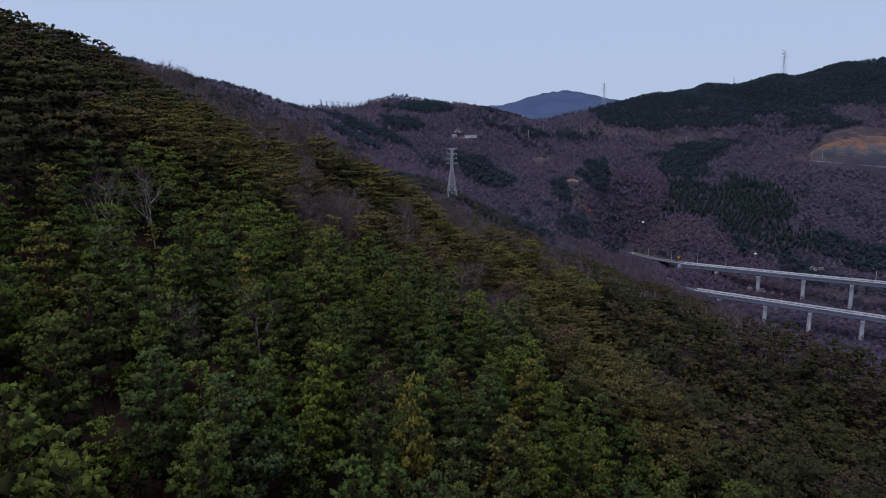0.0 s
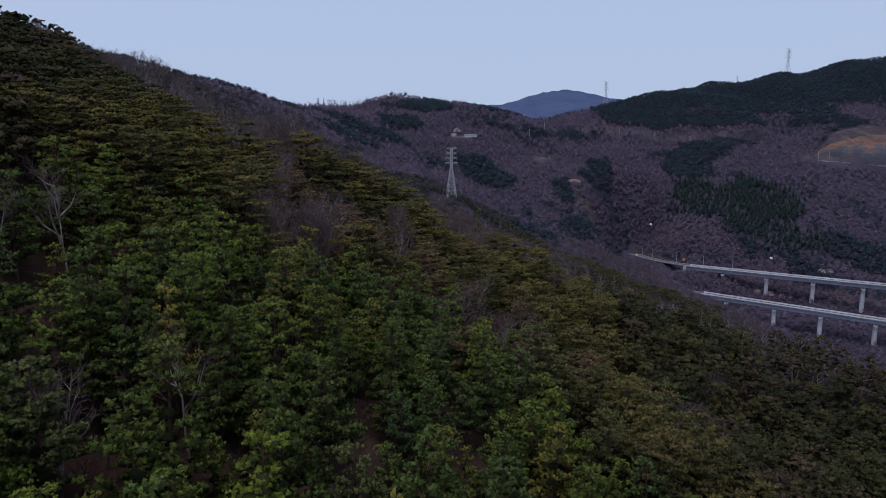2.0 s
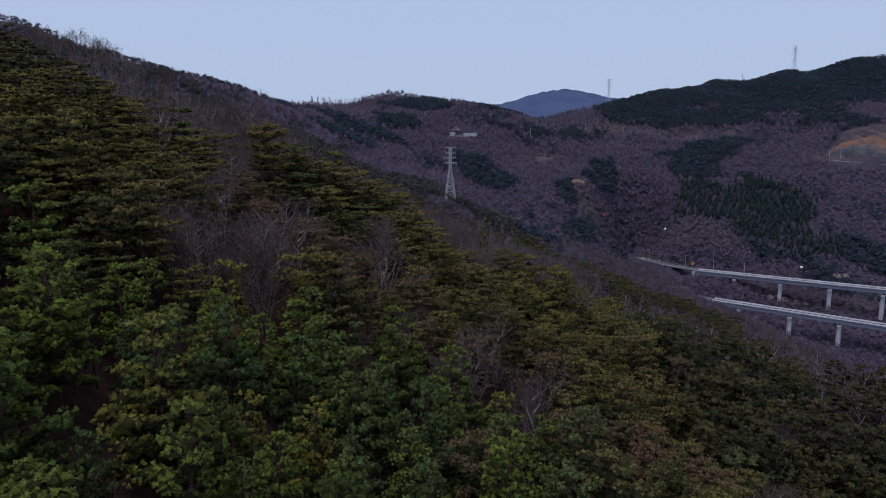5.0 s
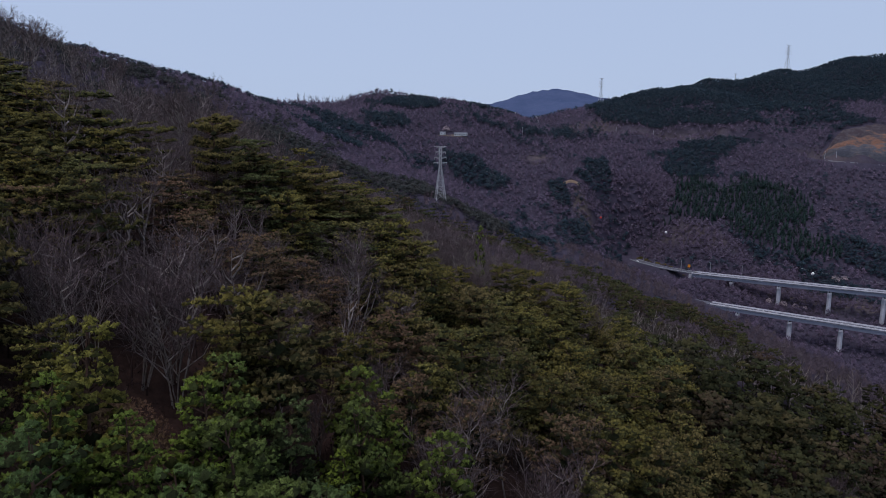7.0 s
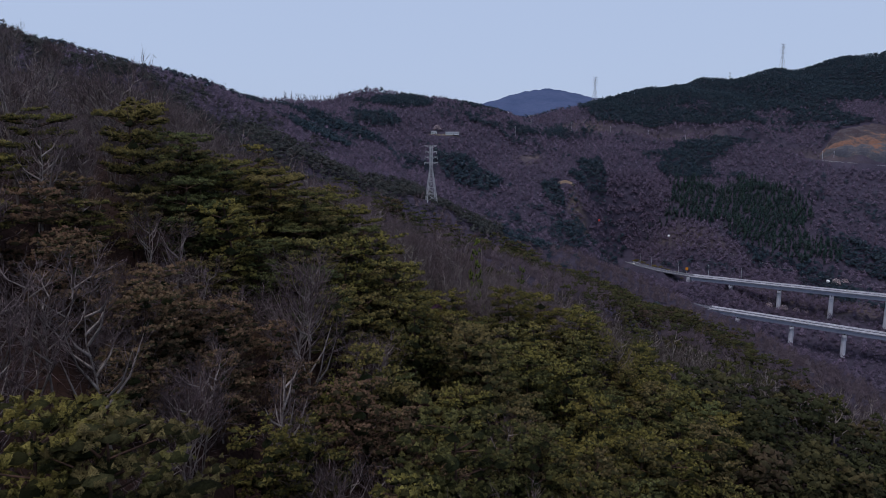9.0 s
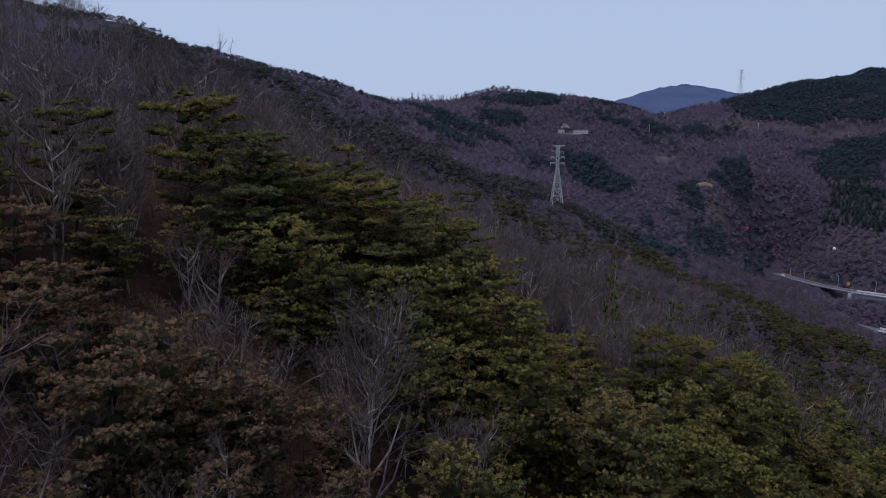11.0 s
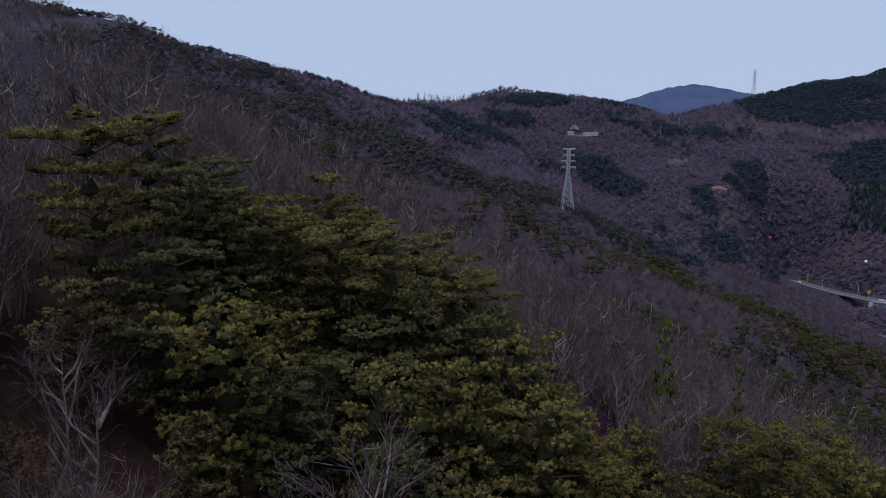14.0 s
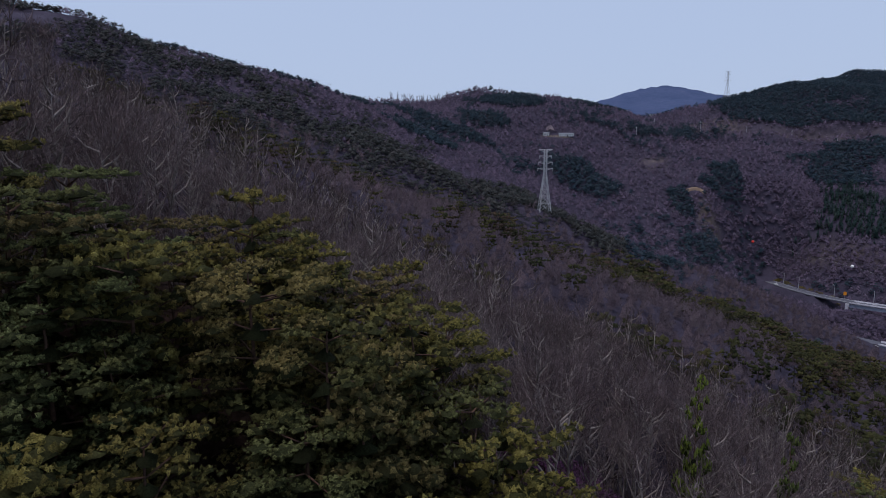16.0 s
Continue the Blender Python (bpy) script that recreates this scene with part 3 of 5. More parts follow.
def make_pine(seed, height, width, levels, low, conical, sides, per, size, wide, grain=1.0):
    r = np.random.default_rng(seed)
    centres, radii, limbs, axis = boughs(r, height, width, levels, low, conical, grain)
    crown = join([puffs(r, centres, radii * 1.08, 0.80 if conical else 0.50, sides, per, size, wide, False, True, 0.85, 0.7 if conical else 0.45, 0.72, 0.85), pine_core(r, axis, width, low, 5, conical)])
    fs = np.linspace(-0.05, 0.97, 7)
    wob = np.cumsum(r.normal(0, 0.05, (7, 3)) * (1, 1, 0), axis=0)
    trunk = [(np.array([axis(f) for f in fs]) + wob * 0.6, 0.13 * height / 10 * (1.02 - fs) + 0.025)]
    branch = [(np.array([a, b]), np.array([0.055, 0.014]) * height / 10) for a, b in limbs]
    wood = tubes(trunk, 6)
    limb = tubes(branch[::2], 3)
    return crown, (np.concatenate([wood[0], limb[0]]), np.concatenate([wood[1], limb[1] + len(wood[0])]))


def bare_skeleton(r, height, width, limbs, forks, twigs, trunk_part=0.42, stems=1):
    """A leafless tree: stem, rising limbs, forks and twigs, as lists of paths and of slivers."""
    thick, thin_a, thin_b = [], [], []
    for s in range(stems):
        a0 = r.uniform(0, 6.28)
        spread_out = (0.0 if stems == 1 else 0.35)
        base = np.array([math.cos(a0), math.sin(a0), 0]) * (0.0 if stems == 1 else 0.25)
        top = base + np.array([math.cos(a0) * spread_out * height * 0.5, math.sin(a0) * spread_out * height * 0.5, height * r.uniform(0.85, 1.0)]) + r.normal(0, 0.05, 3) * height * (1, 1, 0)
        f = np.linspace(0, 1, 6)[:, None]
        stem = base + (top - base) * f + np.cumsum(r.normal(0, 0.03, (6, 3)) * (1, 1, 0), axis=0) * height * 0.5
        stem[0, 2] = -0.4
        thick.append((stem, (0.012 if stems == 1 else 0.0055) * height * (1.05 - f[:, 0]) + 0.012))
        for i in range(limbs):
            g = trunk_part + (0.95 - trunk_part) * (i + r.uniform(0, 0.8)) / limbs
            k = min(int(g * 5), 4)
            p = stem[k] + (stem[k + 1] - stem[k]) * (g * 5 - k)
            a = r.uniform(0, 6.28)
            reach = width * (1.15 - 0.75 * g) * r.uniform(0.6, 1.1)
            rise = (1.0 - g) * height * 0.55 + 0.06 * height
            q = p + np.array([math.cos(a) * reach, math.sin(a) * reach, rise * r.uniform(0.7, 1.1)])
            m = p * 0.5 + q * 0.5 + np.array([math.cos(a), math.sin(a), -0.6]) * reach * 0.14
            thick.append((np.array([p, m, q]), np.array([0.0092, 0.0062, 0.0018]) * height * (1.0 if stems == 1 else 0.6)))
            for j in range(forks):
                h = r.uniform(0.25, 0.98)
                fp = (p + (m - p) * h * 2) if h < 0.5 else (m + (q - m) * (h * 2 - 1))
                d = unit((q - p) * 0.5 + r.normal(0, 0.45, 3) * np.linalg.norm(q - p) + np.array([0, 0, 0.35 * height * 0.25]))
                L = height * r.uniform(0.10, 0.22)
                fq = fp + d * L
                thin_a.append((fp, fq, 0.0019 * height))
                for _ in range(twigs):
                    s0 = fp + (fq - fp) * r.uniform(0.15, 1.0)
                    d2 = unit(d + r.normal(0, 0.5, 3) + (0, 0, 0.25))
                    s1 = s0 + d2 * height * r.uniform(0.05, 0.13)
                    thin_b.append((s0, s1, 0.0012 * height))
                    thin_b.append((s0 + (s1 - s0) * r.uniform(0.3, 0.8), s1 + r.normal(0, 0.022, 3) * height, 0.0009 * height))
    return thick, thin_a, thin_b


def slivers(rows, r, fat=1.0):
    a = np.array([x[0] for x in rows])
    b = np.array([x[1] for x in rows])
    w = np.array([x[2] for x in rows])[:, None] * fat
    side = unit(np.cross(b - a, r.normal(0, 1, a.shape)))
    V = np.stack([a - side * w, a + side * w, b], 1).reshape(-1, 3)
    return V, np.arange(len(V)).reshape(-1, 3)


def make_bare(seed, height, width, limbs, forks, twigs, stems=1, trunk_part=0.35, fat=1.0):
    r = np.random.default_rng(seed)
    thick, a, b = bare_skeleton(r, height, width, limbs, forks, twigs, trunk_part, stems)
    pieces = [slivers(a, r, fat), slivers(a, r, fat)]
    if b:
        pieces.append(slivers(b, r, fat))
    return tubes(thick, 3), join(pieces)


def bare_dome(seed, height, width, n, length, wide, body=0.85):
    """The rounded twig crown of a leafless tree far off: a soft mass with twigs standing out of it."""
    r = np.random.default_rng(seed)
    c = np.array([(0.0, 0.0, height * 0.16), (r.normal(0, 0.3) * width, r.normal(0, 0.3) * width, height * 0.45)])
    v, f, m = puffs(r, c, np.array([1.0, 0.72]) * width, 0.52 * height / width, 5, n, length, wide, False, False, 0.6, 0.8, body)
    m[:, :3] = unit(m[:, :3] * 0.6 + (0, 0, 0.7))
    return v, f, m


def light_bare(seed, height, width, n, fat):
    """A leafless tree of few slivers, for the woods further off."""
    r = np.random.default_rng(seed)
    rows = [(np.array([0, 0, -0.5]), np.array([r.normal(0, 0.3), r.normal(0, 0.3), height * 0.9]), 0.10)]
    for i in range(n):
        a, g = r.uniform(0, 6.28), r.uniform(0.12, 0.75)
        p = np.array([math.cos(a) * 0.15 * width * r.uniform(0, 1), math.sin(a) * 0.15 * width, height * g])
        reach = width * r.uniform(0.35, 1.0)
        q = np.array([math.cos(a) * reach, math.sin(a) * reach, height * min(1.0, g + r.uniform(0.2, 0.5))])
        s = r.uniform(0, 0.6)
        rows.append((p + (q - p) * s, q + r.normal(0, 0.4, 3), fat))
    return slivers(rows, r)


# ---------------------------------------------------------------- where the trees stand


def jitter_grid(x0, x1, y0, y1, step, seed):
    r = np.random.default_rng(seed)
    X, Y = np.meshgrid(np.arange(x0, x1, step), np.arange(y0, y1, step), indexing="ij")
    X = X + r.uniform(-0.42, 0.42, X.shape) * step
    Y = Y + r.uniform(-0.42, 0.42, Y.shape) * step
    return X.ravel(), Y.ravel()


def inside(x, y, cx, cy, rx, ry, turn=0.0):
    c, s = math.cos(turn), math.sin(turn)
    u, v = ((x - cx) * c + (y - cy) * s) / rx, (-(x - cx) * s + (y - cy) * c) / ry
    return 1 - np.sqrt(u * u + v * v)


def withered_band(x, y):
    """Where leafless and withered trees stand among the pines of the near slope."""
    return (inside(x, y, 3, 131, 46, 11, -0.30) > 0) | (inside(x, y, -20, 146, 16, 8, -0.2) > 0) | (inside(x, y, 44, 132, 30, 9, -0.2) > 0)


def pine_share(x, y):
    """From 0, leafless woods, to 1, pine woods."""
    n = value_noise(x, y, 26, 21) * 0.6 + value_noise(x, y, 60, 22) * 0.5
    near = np.where((y < np.interp(x, (-14, -7, 11, 22, 40), (203, 188, 186, 195, 203)) + 4 * value_noise(x, y, 18, 30)) & ((x > -31) | (y < 154 + 0.5 * (-31 - x) + 5 * value_noise(x, y, 15, 33))), 1.0, 0.0)
    near = np.maximum(near, np.where((x > 32) & (y < 225) & (x < 150), 0.80, 0.0))
    s = near * 1.05 + 0.06
    s = np.where(near > 0.5, s - np.clip(n - 0.5, 0, 1) * 1.1 - np.where(x > 25, 0.22, 0.0), s)
    s = np.where(withered_band(x, y), np.minimum(s, 0.56 + 0.5 * n), s)
    s = np.where((y < 117) & (np.abs(x + 2) < 34), np.maximum(s, 0.86), s)  # the young plantation is close and green
    hill = 0.24 + n * 0.9
    spur = np.clip(1.2 - near_line(x, y, PYLON_SPUR)[0] / 58, 0, 1)
    hill = np.maximum(hill, spur * (0.72 + 0.55 * n) * np.clip((150 - x) / 60, 0, 1))
    hill = np.where(near_line(x, y, GULLY_SPUR[:6])[0] < 75, 0.20 + 0.40 * n, hill)
    # pine woods on the far slopes
    for cx, cy, rx, ry, turn in ((640, 1270, 430, 150, 0.10), (345, 1122, 75, 42, 0), (450, 1118, 110, 45, 0), (330, 1190, 80, 90, 0), (340, 870, 62, 52, -0.35), (420, 870, 72, 50, 0.0), (405, 812, 66, 30, -0.3), (380, 1005, 72, 48, 0), (350, 950, 40, 40, 0), (455, 1035, 40, 20, 0),
                                 (505, 775, 90, 34, -0.4), (232, 945, 34, 36, 0), (158, 868, 16, 34, 0.2), (60, 890, 46, 50, 0), (150, 1050, 30, 20, 0), (-60, 985, 40, 40, 0), (-30, 1090, 60, 50, 0), (100, 1180, 70, 50, 0),
                                 (-110, 835, 45, 40, 0), (-120, 700, 90, 45, -0.3), (130, 545, 36, 26, 0.0), (180, 552, 26, 14, 0.3), (80, 545, 16, 22, 0.0), (205, 908, 36, 22, 0.0), (172, 885, 14, 26, 0.2), (110, 420, 26, 12, 0.0), (-20, 690, 60, 45, 0)):
        hill = np.maximum(hill, np.clip(inside(x, y, cx, cy, rx, ry, turn) * 3.0 + n * 0.3, 0, 1))
    for cx, cy, rx, ry, turn in ((380, 1079, 130, 13, -0.03), (560, 930, 110, 60, -0.2), (480, 950, 60, 50, 0), (280, 930, 40, 70, 0), (100, 960, 40, 60, 0), (190, 860, 14, 70, 0.2), (300, 1040, 70, 40, 0)):
        hill = np.where(inside(x, y, cx, cy, rx, ry, turn) > 0, np.minimum(hill, 0.12 + 0.3 * n), hill)
    mixed = np.clip(inside(x, y, -290, 690, 300, 125, -0.38) * 3.0, 0, 0.62) + 0.35 * n
    hill = np.where((x < -40) & (near_line(x, y, GULLY_SPUR)[0] > 60), np.maximum(hill, mixed), hill)
    hill = np.where((inside(x, y, 200, 690, 80, 70) > 0) | (inside(x, y, 308, 815, 70, 22, -0.82) > 0), 0.05, hill)
    hill = np.where((x > 200) & (x < 620) & (near_line(x, y, FAR_ROAD)[1] > -90) & (y < np.interp(x, (200, 314, 400, 560), (810, 765, 705, 600))), 0.08, hill)
    hill = np.where((np.abs(x + 150) < 50) & (np.abs(y - 1045) < 75), 0.05, hill)
    s = np.where(y > 262, hill, s)
    s = np.where((y <= 262) & (x < -125), 0.4 + n, s)
    s = np.where((y <= 262) & (x > 150), 0.35 + n, s)
    return s


def clearing(x, y):
    """True where no tree stands: roads, cut slopes, open ground."""
    c = near_line(x, y, HILL_ROAD)[0] < np.where(x > 540, 6.5, 4.0)
    ground = ground_height(x, y)
    for line in (FAR_ROAD, NEAR_ROAD):
        d, z = near_line(x, y, line)
        c |= (d < 9) & (z - ground < 10.5)
    c |= (near_line(x, y, FAR_ROAD[4:])[0] < 15) | (near_line(x + 6, y + 12, NEAR_ROAD[4:7])[0] < 22) | (inside(x, y, 246, 632, 34, 20, -0.6) > 0)
    c |= (x > 515) & (near_line(x, y + 14, HILL_ROAD)[0] < 15)  # cleared bank below the mountain road
    c |= (x > 560) & (y > np.interp(x, (556, 600, 680, 800), (992, 966, 945, 925)) - 6) & (y < np.interp(x, (566, 610, 672, 800), (996, 1036, 1066, 1080)))
    for cx, cy, rx, ry in ((180, 892, 11, 7), (147, 967, 14, 6), (31, 980, 26, 12), (690, 1003, 110, 40), (9, 660, 6, 6), (360, 1072, 90, 5), (147, 1258, 13, 26)):
        c |= inside(x, y, cx, cy, rx, ry) > 0
    # gaps before the leafless trees of the near slope
    for cx, cy, q in ((-20.5, 149, 6.0), (-15, 155, 5.0), (-24, 156, 5.0), (-13, 161, 4.0), (-24, 117, 2.4), (-18.5, 116.5, 2.8)):
        c |= np.hypot(x - cx, y - cy) < q
    return c


# single trees that stand out: x, y, height of the top, crown's half width
HERO_PINES = [(-31, 170, 102, 3.3), (-35.5, 182, 103, 3.0), (-31, 184, 99, 4.2), (-25.5, 175, 94, 3.6), (-18.5, 182, 94, 3.8), (-9.5, 191, 88.5, 3.2), (-14, 177, 87, 3.6), (-17, 168, 86.5, 3.2),
              (-39, 165, 101, 3.0), (14, 187, 76.5, 3.6), (20, 192, 74.5, 3.6), (27, 196, 71, 3.4), (1, 179, 78, 3.2), (-54, 166, 107, 3.2), (-49, 160, 103, 3.4), (-40, 139, 99, 3.4), (-36, 141, 96.5, 3.2), (-62, 172, 110, 3.2), (-45, 148, 101, 3.4)]
HERO_BARE = [(-22.5, 157, 89, 3.8), (-26, 160, 90, 3.6), (-16.5, 169, 84, 3.0), (-42, 166, 104, 4.5), (-41, 186, 108, 4.5), (-46, 172, 106, 5.0), (8, 148, 73, 3.5), (-38, 192, 105, 4.0), (-43, 150, 103, 4.6),
             (-30, 123.5, 92.5, 3.6), (-19.5, 122, 88.5, 3.4), (-22.5, 123, 90, 3.6), (-28, 120, 92, 3.6), (-25.5, 119.5, 90, 3.2), (-21, 125.5, 87, 3.0), (-26.5, 123.5, 90.5, 3.0),
             (-23, 152, 87, 3.2), (-17, 152.5, 84, 3.0), (-20, 154, 87, 3.2), (-14, 161, 82, 2.8), (-12.5, 157.5, 80.5, 2.8)]
HERO_BARE += [(-13, 128.3, 80.5, 3.0), (2.2, 122.6, 76, 3.0), (-25.4, 127.8, 87, 3.0), (28, 148, 57.5, 3.0), (24.5, 143, 59, 3.0), (65.5, 169.5, 45, 3.0), (47.2, 132.4, 51.5, 3.0), (-9, 124.6, 77, 3.0),
              (-11.4, 156, 86.5, 3.0), (-3.5, 156.2, 79, 3.0), (-3.4, 184.6, 81, 3.0), (-21, 141, 86, 3.0)]
HERO_BARE += [(x, y, float(ground_height(x, y)) + tall, 3.0) for x, y, tall in ((-106, 176, 9.5), (-102, 196, 9), (-99, 214, 10), (-97, 220, 9), (-96, 229, 10.5), (-95, 236, 10), (-94, 241, 9), (-88, 243, 9), (-80, 243, 9.5))]
YELLOWED = [(-2.7, 51, 81.2), (-22.6, 71.7, 87.8)]  # young pines turned yellow
SLENDER = [(10.3, 200.6, 82.0), (18.2, 201.4, 77.0)]  # thin conifers in the leafless wood
hx = np.array([t[0] for t in HERO_PINES + HERO_BARE + YELLOWED + SLENDER])
hy = np.array([t[1] for t in HERO_PINES + HERO_BARE + YELLOWED + SLENDER])

rows = []
for x0, x1, y0, y1, step, seed in ((-120, 165, -60, 262, 4.8, 31), (-420, 700, 262, 760, 6.6, 32), (-1000, 1150, 760, 1450, 6.2, 33), (-420, -120, -60, 262, 9.0, 34), (165, 560, -60, 262, 8.0, 35)):
    X, Y = jitter_grid(x0, x1, y0, y1, step, seed)
    keep = ~clearing(X, Y)
    az = np.degrees(np.arctan2(X, Y + 60.0))
    keep &= (np.abs(az) < 47) | (Y < 262)
    keep &= Y < np.interp(X, [q[0] for q in HEAD_RIDGE], [q[1] for q in HEAD_RIDGE]) + 35
    rows.append(np.stack([X[keep], Y[keep]], -1))
X, Y = jitter_grid(-75, 75, 176, 262, 5.6, 38)  # closer leafless wood beyond the pines
keep = (pine_share(X, Y) < 0.35) & ~clearing(X, Y)
rows.append(np.stack([X[keep], Y[keep]], -1))
X, Y = jitter_grid(150, 420, 680, 900, 5.0, 39)
keep = (pine_share(X, Y) < 0.4) & ~clearing(X, Y)
rows.append(np.stack([X[keep], Y[keep]], -1))
X, Y = jitter_grid(205, 345, 850, 935, 4.6, 41)
keep = (pine_share(X, Y) < 0.5) & ~clearing(X, Y)
rows.append(np.stack([X[keep], Y[keep]], -1))
X, Y = jitter_grid(-520, 1100, 540, 1400, 5.0, 36)
keep = (Y < np.interp(X, [q[0] for q in HEAD_RIDGE], [q[1] for q in HEAD_RIDGE]) + 30) & (pine_share(X, Y) + 0.22 * value_noise(X, Y, 13, 71) + 0.18 * value_noise(X, Y, 38, 72) > 0.68) & ~clearing(X, Y) & (np.abs(np.degrees(np.arctan2(X, Y + 60.0))) < 44)
X, Y = X[keep], Y[keep]
base_count = sum(len(q) for q in rows)
rows.append(np.stack([X, Y], -1))
XY = np.concatenate(rows)
near_hero = np.min(np.hypot(XY[:, None, 0] - hx, XY[:, None, 1] - hy), axis=1) if len(XY) < 20000 else None
if near_hero is None:
    near_hero = np.full(len(XY), 99.0)
    for a, b in zip(hx, hy):
        near_hero = np.minimum(near_hero, np.hypot(XY[:, 0] - a, XY[:, 1] - b))
extra = np.arange(len(XY)) >= base_count
extra = extra[near_hero > 2.4]
XY = XY[near_hero > 2.4]
is_pine = extra | (pine_share(XY[:, 0], XY[:, 1]) > rng.uniform(0.12, 0.88, len(XY)))
Z = ground_height(XY[:, 0], XY[:, 1])
# distance from the stretch of slope below the flight line
DIST = np.hypot(XY[:, 0] + 12, np.maximum(np.maximum(45 - XY[:, 1], XY[:, 1] - 195), 0) * 1.0) + 200.0 * (np.abs(XY[:, 0]) > 0.8 * XY[:, 1])
SIZE = rng.uniform(0.66, 1.34, len(XY))
TURN_BY = rng.uniform(0, 6.283, len(XY))
SIZE = np.where((XY[:, 0] < -60) & (XY[:, 1] < 262) & ~is_pine, SIZE * 0.72, SIZE)
SIZE = np.where((XY[:, 0] < -45) & (XY[:, 1] > 110) & (XY[:, 1] < 190) & is_pine, np.maximum(SIZE * 0.85, 0.98), SIZE)  # older pines below the crest


# ---------------------------------------------------------------- single trees, near the flight line


def tree_thing(name, crown, trunk, leaf, wood, label, category, group, crown_name="crown"):
    ob = new(name)
    part("trunk", mesh_of("trunk", *trunk[:2], wood, smooth=True), wood, ob)
    part(crown_name, mesh_of(crown_name, crown[0], crown[1], leaf, normals=crown[2] if len(crown) > 2 else None), leaf, ob)
    return tagged(ob, label, category, group)


def put(ob, x, y, z, s, turn):
    w, h = s if isinstance(s, tuple) else (s, s)
    return Matrix.LocRotScale((x, y, z), Euler((0, 0, turn)), (w, w, h))


OLD_PINES = [make_pine(100 + i, 11.5, 3.1, 7, 0.30, False, 5, 10, 0.17, 0) for i in range(5)]
YOUNG_PINES = [make_pine(200 + i, 10.4, 2.9, 8, 0.20, True, 5, 11, 0.17, 0, 0.95) for i in range(5)]
FINE_PINES = [make_pine(300 + i, 12.0, 3.5, 9, 0.26, False, 5, 26, 0.11, 0, 0.92) for i in range(4)]
BARE = [make_bare(400 + i, 10.0, 2.6, 10, 7, 5, 1, 0.35, 1.15) for i in range(4)] + [make_bare(420 + i, 9.0, 2.8, 7, 7, 4, 5, 0.25, 1.8) for i in range(2)]

PINE_LABELS = ("dark green pine with flat layered foliage on the slope", "fresh green young pine with a pointed crown on the slope", "large dark olive pine with spreading tiers of needles", "pine with rusty brown withering needles on the slope", "young pine with yellowed ochre needles among green ones")
stock = {}


def single(kind, i, x, y, z, s, turn):
    """The first of a shape is built, the others are copies of it."""
    if (kind, i) not in stock:
        if kind == "bare":
            stem, twig = BARE[i]
            ob = tree_thing("bare_tree", twig[:2], stem, TWIG, GREY_BARK, "leafless grey-brown tree with fine upright twigs on the slope", "tree", "leafless trees on the near slope")
        else:
            crown, trunk = {"old": OLD_PINES, "young": YOUNG_PINES, "fine": FINE_PINES, "rusty": OLD_PINES, "yellow": YOUNG_PINES}[kind][i]
            leaf = RUSTY if kind == "rusty" else OCHRE if kind == "yellow" else YOUNG_PINE if kind == "young" else PINE
            ob = tree_thing("young_pine_tree" if kind in ("young", "yellow") else "pine_tree", crown, trunk, leaf, BARK,
                            PINE_LABELS[("old", "young", "fine", "rusty", "yellow").index(kind)], "pine tree", "young pines on the near slope" if kind in ("young", "yellow") else "pines on the near slope")
        stock[kind, i] = ob
        ob.matrix_basis = put(ob, x, y, z, s, turn)
        return ob
    first = stock[kind, i]
    ob = copy_thing(first, Matrix.Identity(4))
    ob.matrix_basis = put(ob, x, y, z, s, turn)
    return ob


pines = np.where(is_pine & (XY[:, 1] > 22))[0]
pines = pines[np.argsort(DIST[pines])]
bares = np.where(~is_pine & (XY[:, 1] > 22))[0]
bares = bares[np.argsort(np.minimum(DIST[bares], np.hypot(XY[bares, 0] - 8, XY[bares, 1] - 207)))]
IS_YOUNG = XY[:, 1] < 105 + 30 * value_noise(XY[:, 0], XY[:, 1], 30, 40)
N_YOUNG, N_OLD, N_BARE = 240, 285, 285
single_young, single_old = pines[IS_YOUNG[pines]][:N_YOUNG], pines[~IS_YOUNG[pines]][:N_OLD]
for k, i in enumerate(single_young):
    single("young", k % 5, *XY[i], Z[i], SIZE[i] * 0.92, TURN_BY[i])
for k, i in enumerate(single_old):
    brown = bool(withered_band(*XY[i])) and k % 5 < 3
    single("rusty" if brown else "old", k % 5, *XY[i], Z[i], SIZE[i] * (0.8 if brown else 0.95), TURN_BY[i])
for k, i in enumerate(bares[:N_BARE]):
    x, y = XY[i]
    single("bare", k % 6, x, y, Z[i], SIZE[i] * 0.95, TURN_BY[i])
for k, (x, y, top, wide) in enumerate(HERO_PINES):
    z = float(ground_height(x, y))
    single("fine", k % 4, x, y, z, (wide / 3.0, (top - z) / 12.0), k * 1.7)
for k, (x, y, top, wide) in enumerate(HERO_BARE):
    z = float(ground_height(x, y))
    single("bare", k % 6 if k < 9 else 4 + k % 2, x, y, z, (top - z) / 9.2, k * 2.1)

for k, (x, y, top) in enumerate(YELLOWED):
    z = float(ground_height(x, y))
    single("yellow", k, x, y, z, (0.8, (top - z) / 10.4), k * 2.6)
for k, (x, y, top) in enumerate(SLENDER):
    z = float(ground_height(x, y))
    single("young", k, x, y, z, (0.48, (top - z) / 10.4), k * 1.9)
